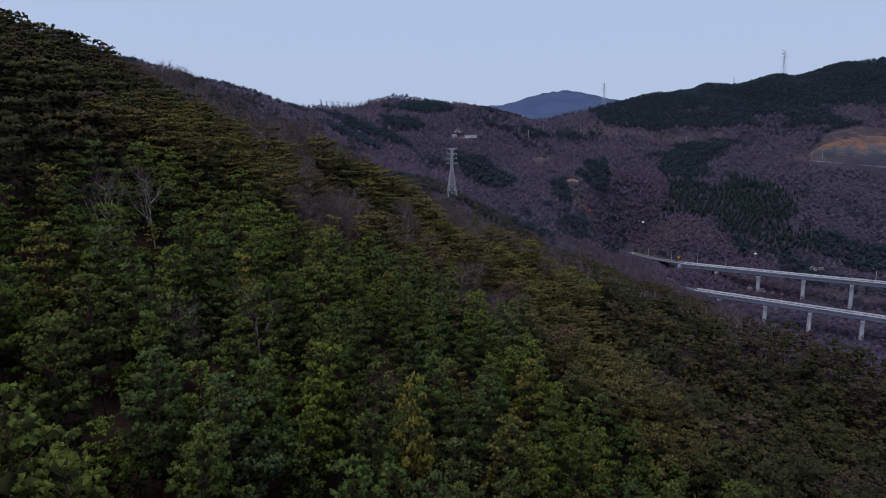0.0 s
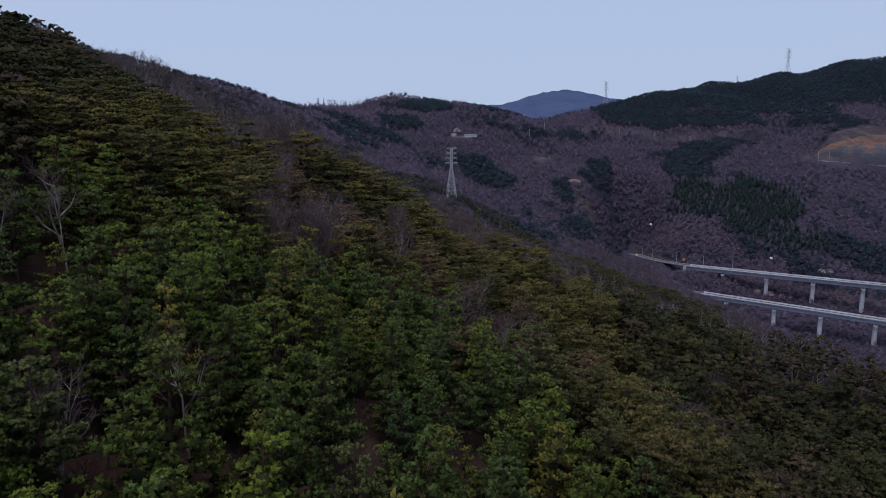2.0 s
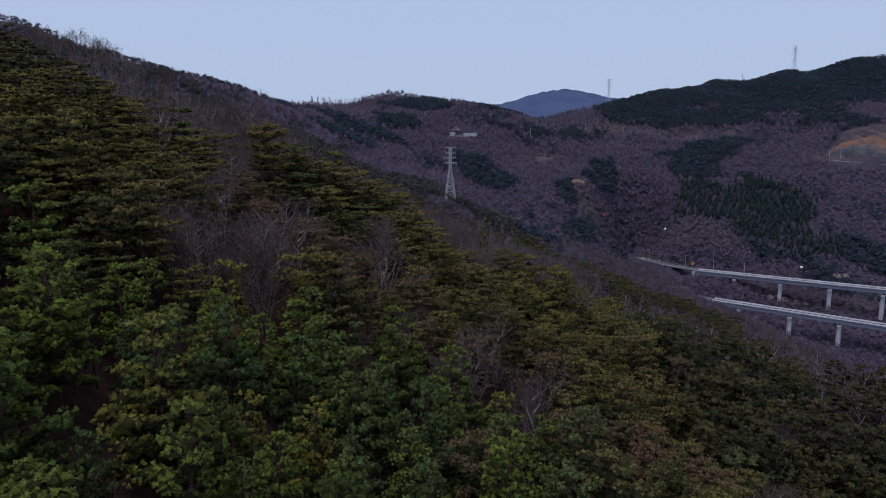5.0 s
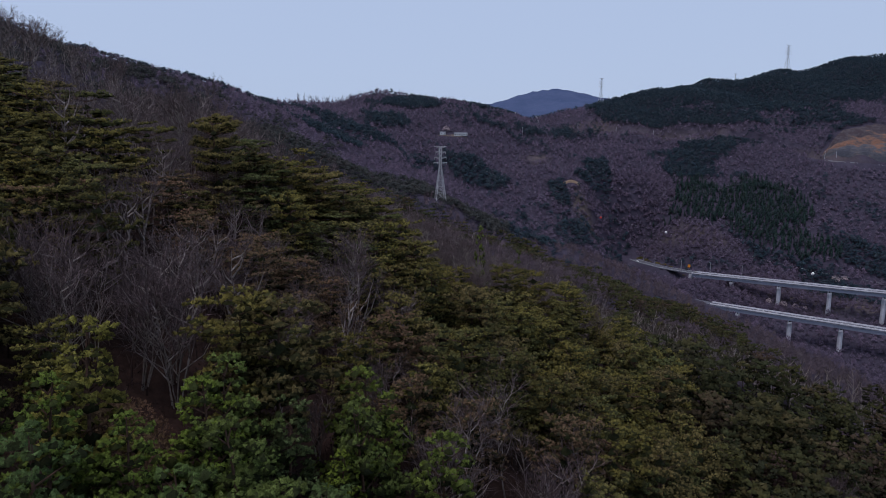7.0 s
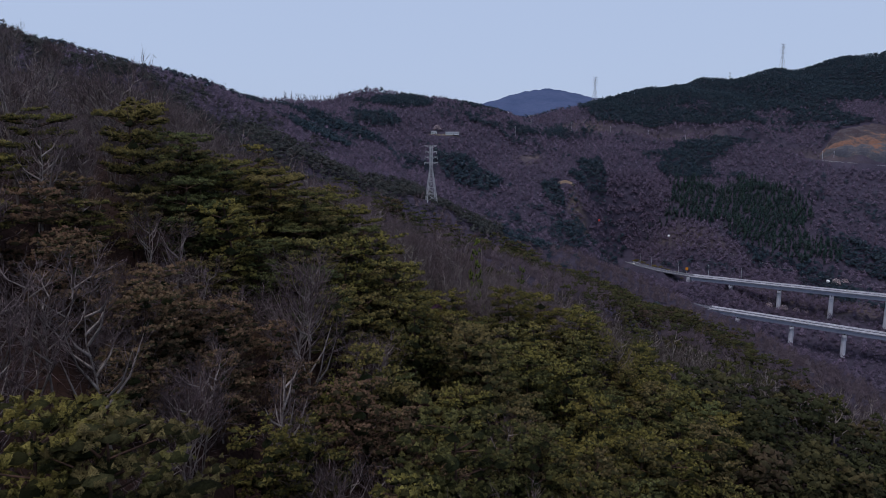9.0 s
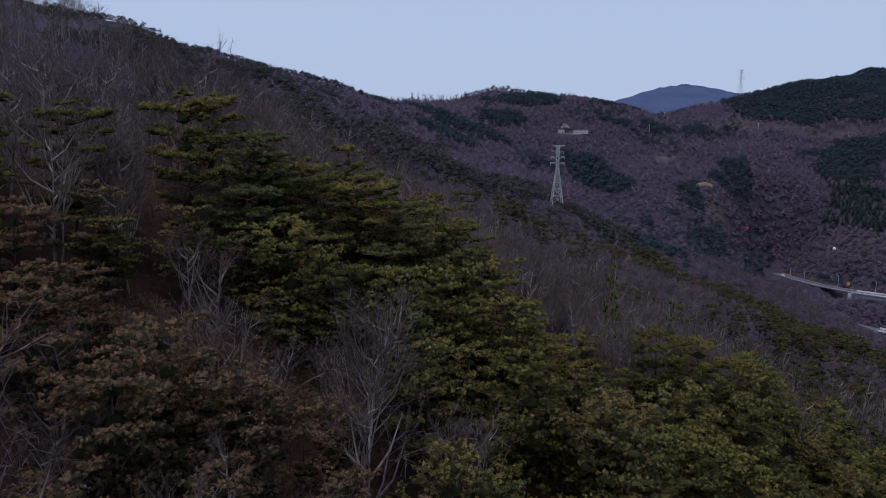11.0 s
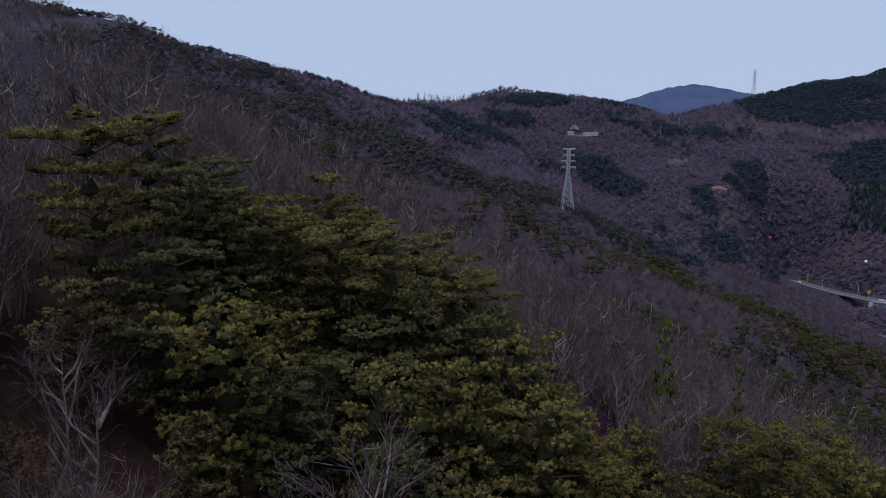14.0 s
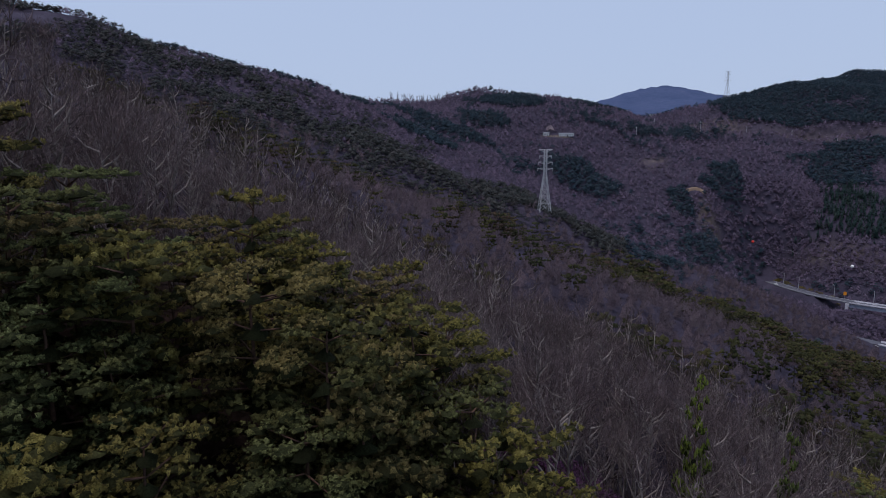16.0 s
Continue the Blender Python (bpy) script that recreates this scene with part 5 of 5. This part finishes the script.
# ---------------------------------------------------------------- pylons and power line


def pylon(x, y, z, tall, turn, label, fine=True, stout=1.0):
    """A lattice tower: four legs, rings, braces and four pairs of arms."""
    ob = new("pylon")
    half = 0.095 * tall
    waist, top = 0.62 * tall, tall

    def wide(h):
        return half + (0.021 * tall - half) * min(h / waist, 1.0)

    levels = [0, 0.13, 0.25, 0.36, 0.46, 0.55, 0.62, 0.70, 0.78, 0.86, 0.93, 1.0] if fine else [0, 0.2, 0.4, 0.62, 0.78, 1.0]
    levels = [f * tall for f in levels]
    corner = ((1, 1), (1, -1), (-1, -1), (-1, 1))
    r = 0.0042 * tall * stout
    for a, b in corner:
        bm = bmesh.new()
        for h0, h1 in zip(levels, levels[1:]):
            bar(bm, (a * wide(h0), b * wide(h0), h0 - (1.0 if h0 == 0 else 0)), (a * wide(h1), b * wide(h1), h1), r * 1.3)
        part("leg", bm, STEEL, ob)
    for (a, b), (c, d2) in zip(corner, corner[1:] + corner[:1]):
        bm = bmesh.new()
        for h0, h1 in zip(levels, levels[1:]):
            w0, w1 = wide(h0), wide(h1)
            bar(bm, (a * w0, b * w0, h0), (c * w1, d2 * w1, h1), r * 0.7)
            bar(bm, (c * w0, d2 * w0, h0), (a * w1, b * w1, h1), r * 0.7)
            bar(bm, (a * w1, b * w1, h1), (c * w1, d2 * w1, h1), r * 0.7)
        part("bracing", bm, STEEL, ob)
    for f, reach in ((0.70, 0.125), (0.80, 0.115), (0.90, 0.10), (1.0, 0.115)):
        h = f * tall
        for s in (-1, 1):
            bm = bmesh.new()
            w = wide(h)
            for e in (-1, 1):
                bar(bm, (s * w, e * w, h), (s * reach * tall, 0, h + 0.004 * tall), r * 0.8)
                bar(bm, (s * w, e * w, h - 0.03 * tall), (s * reach * tall, 0, h), r * 0.7)
            bar(bm, (s * w, w, h), (s * (w + reach * tall) / 2, -w / 2, h), r * 0.6)
            arm = part("cross_arm", bm, STEEL, ob)
            if f < 1.0:
                part("insulator", bar(bmesh.new(), (s * reach * tall, 0, h), (s * reach * tall, 0, h - 0.045 * tall), r * 0.8, None, 6), STEEL, arm)
    ob.matrix_basis = pose(x, y, z, 0, 0, turn)
    return tagged(ob, label, "pylon", "power line towers")


PYLON_Z = float(ground_height(9, 660))
pylon(9, 660, PYLON_Z, 97.5 - PYLON_Z, 12, "pale galvanised lattice power pylon standing on the wooded spur")
z2 = float(ground_height(297, 1215))
pylon(297, 1215, z2, 214 - z2, 20, "distant grey lattice pylon on the saddle ridge", False, 0.6)
z3 = float(ground_height(700, 1362))
pylon(700, 1362, z3, 293 - z3, 10, "distant grey lattice pylon on the wooded ridge", False, 0.6)
z4 = float(ground_height(610, 1380))
pylon(612, 1390, z4, 24, 10, "small distant lattice pylon behind the ridge", False, 0.6)


def marker_ball(x, y, z, paint, label):
    bm = bmesh.new()
    bmesh.ops.create_icosphere(bm, subdivisions=2, radius=0.75)
    me = bpy.data.meshes.new("marker_ball")
    bm.to_mesh(me)
    bm.free()
    me.materials.append(paint)
    ob = new("marker_ball", me)
    ob.location = (x, y, z)
    return tagged(ob, label, "marker ball", "marker balls on the power line")


balls = [(185, 375, 37, WHITE), (144, 460, 46, WHITE), (118, 514, 49, RED)]
for x, y, z, paint in balls:
    marker_ball(x, y, z, paint, "round %s aviation marker ball on the power line" % ("red" if paint is RED else "white"))
wire_pts = np.array([(330.0, 75.0, 96.0), (258, 224, 44), (185, 375, 37), (144, 460, 46), (118, 514, 49), (60, 590, 70), (9.0, 660.0, 97.4)])
s = np.linspace(0, 1, len(wire_pts))
fine = np.linspace(0, 1, 60)
cable = np.stack([np.interp(fine, s, wire_pts[:, i]) for i in range(3)], -1)
for _ in range(8):
    keep_ends = cable.copy()
    cable[1:-1] = (cable[:-2] + 2 * cable[1:-1] + cable[2:]) / 4
tagged(new("power_cable", mesh_of("power_cable", *tubes([(cable, 0.012)], 4), STEEL)), "thin grey overhead cable slung from the pylon", "cable")


def utility_pole(x, y):
    z = float(ground_height(x, y))
    ob = new("utility_pole")
    part("pole", bar(bmesh.new(), (0, 0, -1), (0, 0, 13), 0.24, 0.15, 8), CONCRETE, ob)
    for h in (12.2, 11.2):
        part("cross_arm", box(bmesh.new(), (2.2, 0.14, 0.14), (0, 0.2, h)), STEEL, ob)
    ob.location = (x, y, z)
    return tagged(ob, "grey concrete utility pole on the hillside", "utility pole", "utility poles on the hillside")


for i, (x, y) in enumerate(((135, 1031), (165, 1075), (230, 1090), (290, 1088), (345, 1078), (402, 1076), (455, 1060), (560, 985), (572, 978))):
    utility_pole(x, y)

# ---------------------------------------------------------------- open ground, cut slopes, houses


def drape(name, cx, cy, rx, ry, lift, material, label, category, seed, ragged=0.22, turn=0.0):
    """A ragged patch of open ground that follows the land, with thickness."""
    rings, spokes = 10, 48
    a = np.arange(spokes) * 2 * np.pi / spokes
    r = np.random.default_rng(seed)
    edge = 1 + ragged * (np.sin(a * 3 + r.uniform(0, 6)) * 0.5 + np.sin(a * 5 + r.uniform(0, 6)) * 0.3 + r.normal(0, 0.25, spokes))
    f = np.linspace(0, 1, rings)[1:, None]
    u, v = np.cos(a) * edge * f * rx, np.sin(a) * edge * f * ry
    x = cx + u * math.cos(turn) - v * math.sin(turn)
    y = cy + u * math.sin(turn) + v * math.cos(turn)
    z = ground_height(x, y) + np.minimum(lift, 6 * (1.02 - f) * lift) - 0.25 * (f > 0.99) * 2
    V = np.concatenate([[(cx, cy, float(ground_height(cx, cy)) + lift)], np.stack([x, y, z], -1).reshape(-1, 3)])
    F = [[0, 1 + j, 1 + (j + 1) % spokes] for j in range(spokes)]
    for i in range(rings - 2):
        for j in range(spokes):
            p, q = 1 + i * spokes + j, 1 + i * spokes + (j + 1) % spokes
            F += [[p, p + spokes, q + spokes], [p, q + spokes, q]]
    return tagged(new(name, mesh_of(name, V, F, material, smooth=True)), label, category, kind="structure")


drape("ground_yard", 31, 983, 22, 3.2, 0.5, DRY, "pale yard beside the hillside houses", "yard", 4)


def grave_mound(x, y):
    """A crescent of bare earth round a low mound."""
    z = float(ground_height(x, y))
    bm = bmesh.new()
    n = 18
    ring = []
    for i in range(n + 1):
        a = math.radians(10 + 160 * i / n)
        sec = []
        for rr, h in ((6.0, -0.8), (6.8, 1.8), (8.0, 2.8), (9.2, 2.0), (10.4, -0.5)):
            wob = 1 + 0.04 * math.sin(i * 2.1 + rr)
            px, py = x + math.cos(a) * rr * wob * 1.25, y + math.sin(a) * rr * wob * 0.8
            sec.append(bm.verts.new((px, py, float(ground_height(px, py)) + h * math.sin(a) ** 0.6)))
        ring.append(sec)
    for s0, s1 in zip(ring, ring[1:]):
        for k in range(4):
            bm.faces.new((s0[k], s0[k + 1], s1[k + 1], s1[k]))
    me = bpy.data.meshes.new("earth_bank")
    bm.to_mesh(me)
    bm.free()
    me.materials.append(SOIL_PALE)
    for f in me.polygons:
        f.use_smooth = True
    return tagged(new("earth_bank", me), "crescent of bare tan earth cut into the pine slope", "earth bank")


SOIL_PALE = mineral("bare_tan_earth", (0.13, 0.088, 0.060), (0.20, 0.142, 0.10), (0.26, 0.195, 0.145), 0.3, 0.95, 0.6, 0.3)
grave_mound(180, 889)


def cut_slope(foot, top, n, k):
    """The quarried face above the mountain road: stepped benches of soil and rock, running out to a point at one end."""
    u = np.linspace(0, 1, n)[:, None]
    v = np.linspace(0, 1, k)[None]
    foot, top = resample(foot, 2.0), resample(top, 2.0)
    f = np.stack([np.interp(u[:, 0], np.linspace(0, 1, len(foot)), foot[:, i]) for i in range(2)], -1)[:, None]
    g = np.stack([np.interp(u[:, 0], np.linspace(0, 1, len(top)), top[:, i]) for i in range(2)], -1)[:, None]
    step = v[..., None] + 0.035 * np.sin(v * 25)[..., None]
    p = f + (g - f) * step
    x, y = p[..., 0] + 2.0 * value_noise(p[..., 0], p[..., 1], 14, 61), p[..., 1] + 2.0 * value_noise(p[..., 0], p[..., 1], 11, 62)
    edge = np.minimum(np.minimum(v, 1 - v) * 8, np.minimum(u, 1 - u) * 14).clip(0, 1)
    z = ground_height(x, y) + edge * (2.6 + 1.4 * np.sin(v * 25 + 1.2) + 1.2 * value_noise(x, y, 8, 63)) - 0.5 * (1 - edge)
    idx = np.arange(n * k).reshape(n, k)
    F = np.stack([idx[:-1, :-1], idx[1:, :-1], idx[1:, 1:], idx[:-1, 1:]], -1).reshape(-1, 4)
    share = np.clip(1.25 * v + 0.35 * (u - 0.45) + 0.0 * u, 0, 1)
    me = mesh_of("cut_slope", np.stack([x, y, z], -1).reshape(-1, 3), F, CUT_FACE, share.ravel())
    return tagged(new("cut_slope", me), "stepped road cutting of orange soil and blue-grey rock", "cut slope", kind="structure")


cut = Nodes("cut_soil_and_rock", 0.95, 0.05)
height_at = cut.tree.nodes.new("ShaderNodeAttribute")
height_at.attribute_name = "tint"
mixed = cut.math("ADD", height_at.outputs["Fac"], cut.math("MULTIPLY", cut.math("ADD", cut.noise(0.045, 7.0, 0.75), -0.5), 2.2))
strata = cut.ramp(mixed, [(0.0, (0.056, 0.059, 0.073)), (0.22, (0.084, 0.080, 0.087)), (0.40, (0.175, 0.092, 0.062)), (0.55, (0.155, 0.088, 0.066)), (0.70, (0.084, 0.065, 0.062)), (0.85, (0.064, 0.056, 0.064)), (1.0, (0.050, 0.038, 0.043))])
cut.colour(cut.mix(1.0, strata, cut.ramp(cut.noise(0.5, 6.0, 0.7), [(0.3, (0.6, 0.6, 0.6)), (0.7, (1.25, 1.25, 1.25))]), "MULTIPLY"))
cut.bump(cut.noise(0.35, 6.0, 0.7), 0.8, 1.0)
CUT_FACE = cut.mat
cut_slope([(556, 992, 0), (600, 966, 0), (680, 945, 0), (800, 925, 0)], [(566, 996, 0), (610, 1036, 0), (672, 1066, 0), (800, 1080, 0)], 70, 34)


def house(x, y, wide, deep, tall, turn, wall, roof, label):
    z = float(ground_height(x, y)) - 0.3
    ob = new("house")
    part("wall", box(bmesh.new(), (wide, deep, tall), (0, 0, tall / 2), 0, 0.03), wall, ob)
    bm = bmesh.new()
    e, h = 0.6, 0.28 * deep
    vs = [bm.verts.new(p) for p in ((-wide / 2 - e, -deep / 2 - e, tall), (wide / 2 + e, -deep / 2 - e, tall), (wide / 2 + e, deep / 2 + e, tall), (-wide / 2 - e, deep / 2 + e, tall),
                                    (-wide / 2 - e, 0, tall + h), (wide / 2 + e, 0, tall + h))]
    for f in ((0, 1, 5, 4), (2, 3, 4, 5), (1, 2, 5), (3, 0, 4), (3, 2, 1, 0)):
        bm.faces.new([vs[i] for i in f])
    part("roof", bm, roof, ob)
    n = max(2, int(wide / 3))
    for i in range(n):
        wx = -wide / 2 + wide * (i + 0.5) / n
        if i == n // 2:
            part("door", box(bmesh.new(), (1.0, 0.1, 2.1), (wx, -deep / 2 - 0.04, 1.05)), DARK, ob)
        else:
            w = part("window", box(bmesh.new(), (1.4, 0.08, 1.1), (wx, -deep / 2 - 0.03, 1.6)), WHITE, ob)
            part("pane", box(bmesh.new(), (1.2, 0.05, 0.9), (wx, -deep / 2 - 0.07, 1.6)), GLASS, w)
    ob.matrix_basis = pose(x, y, z, 0, 0, turn)
    return tagged(ob, label, "house", "houses on the ridge")


house(17, 986, 7, 6, 3.0, 6, WHITE, ROOF, "small pale house with a grey roof in the hillside yard")
house(42, 984, 18, 6, 2.8, 4, WHITE, ROOF, "long low white house in the hillside yard")
house(147, 1272, 18, 8, 6.0, -12, WHITE, WHITE, "white low building on the saddle")
house(-205, 985, 11, 8, 3.4, 20, CONCRETE, ROOF, "small grey house among pines on the ridge")
house(-232, 955, 10, 8, 3.2, 10, WHITE, ROOF, "small pale house among pines on the ridge")
house(196, 1262, 9, 6, 3.0, 0, CONCRETE, ROOF, "small grey shed on the saddle")


# ---------------------------------------------------------------- blossom and shrubs


def shrub_shape(seed, wide, tall, n, length):
    r = np.random.default_rng(seed)
    a, q = r.uniform(0, 6.283, n), np.sqrt(r.uniform(0, 1, n))
    h = tall * (0.25 + 0.75 * np.sqrt(np.maximum(0, 1 - q * q)) * r.uniform(0.3, 1, n))
    p = np.stack([np.cos(a) * q * wide, np.sin(a) * q * wide, h], -1)
    return tufts(p, np.stack([np.cos(a) * 0.6, np.sin(a) * 0.6, np.full(n, 0.6)], -1), length, 0.35, r)


def blossom_tree(x, y, size, seed, label):
    stem, twig = make_bare(seed, 6.0, 2.6, 7, 5, 1, 1, 0.3)
    z = float(ground_height(x, y))
    ob = tree_thing("cherry_tree", shrub_shape(seed, 3.4, 6.4, 420, 0.55), stem, BLOSSOM, GREY_BARK, label, "tree", "cherry trees in blossom", "blossom")
    ob.matrix_basis = put(ob, x, y, z - 0.2, size, seed)
    return ob


for i, (x, y, s) in enumerate(((436, 744, 1.35), (447, 746, 1.1), (343, 702, 0.95), (354, 696, 1.1), (364, 691, 0.9), (372, 688, 0.7), (22, 994, 1.5))):
    blossom_tree(x, y, s, 900 + i, "pale pink cherry tree in full blossom")


def shrub(x, y, size, seed, material, label, group):
    z = float(ground_height(x, y))
    ob = new("shrub", mesh_of("shrub", *shrub_shape(seed, 1.6, 1.8, 520, 0.2)[:2], material))
    ob.matrix_basis = put(ob, x, y, z, size, seed)
    return tagged(ob, label, "shrub", group)


for i in range(16):
    q = far_line[min(far_end + 5 + i * 2, len(far_line) - 1)]
    off = 8.5 + 2.0 * math.sin(i * 2.3)
    shrub(q[0] + off, q[1] + off * 0.25, 1.45 + 0.5 * math.sin(i * 1.7), 950 + i, YELLOW, "yellow forsythia shrub beside the road", "forsythia along the road")


azalea = foliage("azalea_flowers", [(0.0, (0.15, 0.055, 0.14)), (0.5, (0.11, 0.05, 0.105)), (1.0, (0.17, 0.07, 0.16))])
for i in range(26):
    x, y = -6 + 11.5 * rng.random(), 195 + 12 * rng.random()
    shrub(x, y, 0.55 + 0.5 * rng.random(), 980 + i, azalea, "purple azalea shrub in flower under the leafless trees", "azaleas under the trees")
for i in range(9):
    shrub(-7 + 6.5 * rng.random(), 108 + 6 * rng.random(), 0.8 + 0.5 * rng.random(), 1010 + i, YELLOW, "yellow flowering shrub among the young pines", "yellow shrubs on the slope")

for i in range(66):
    cx, cy, q = ((-19, 147, 7.0), (-21, 158, 5.5), (-25, 155, 5.0), (-22, 114, 5.5), (-28, 157, 4.0), (-17, 162, 4.0))[i % 6]
    a, d = 6.283 * rng.random(), q * math.sqrt(rng.random())
    shrub(cx + d * math.cos(a), cy + d * math.sin(a), 0.9 + 0.7 * rng.random(), 1030 + i, RUSTY, "rusty brown scrub with withered leaves in the clearing", "brown scrub in the clearings")
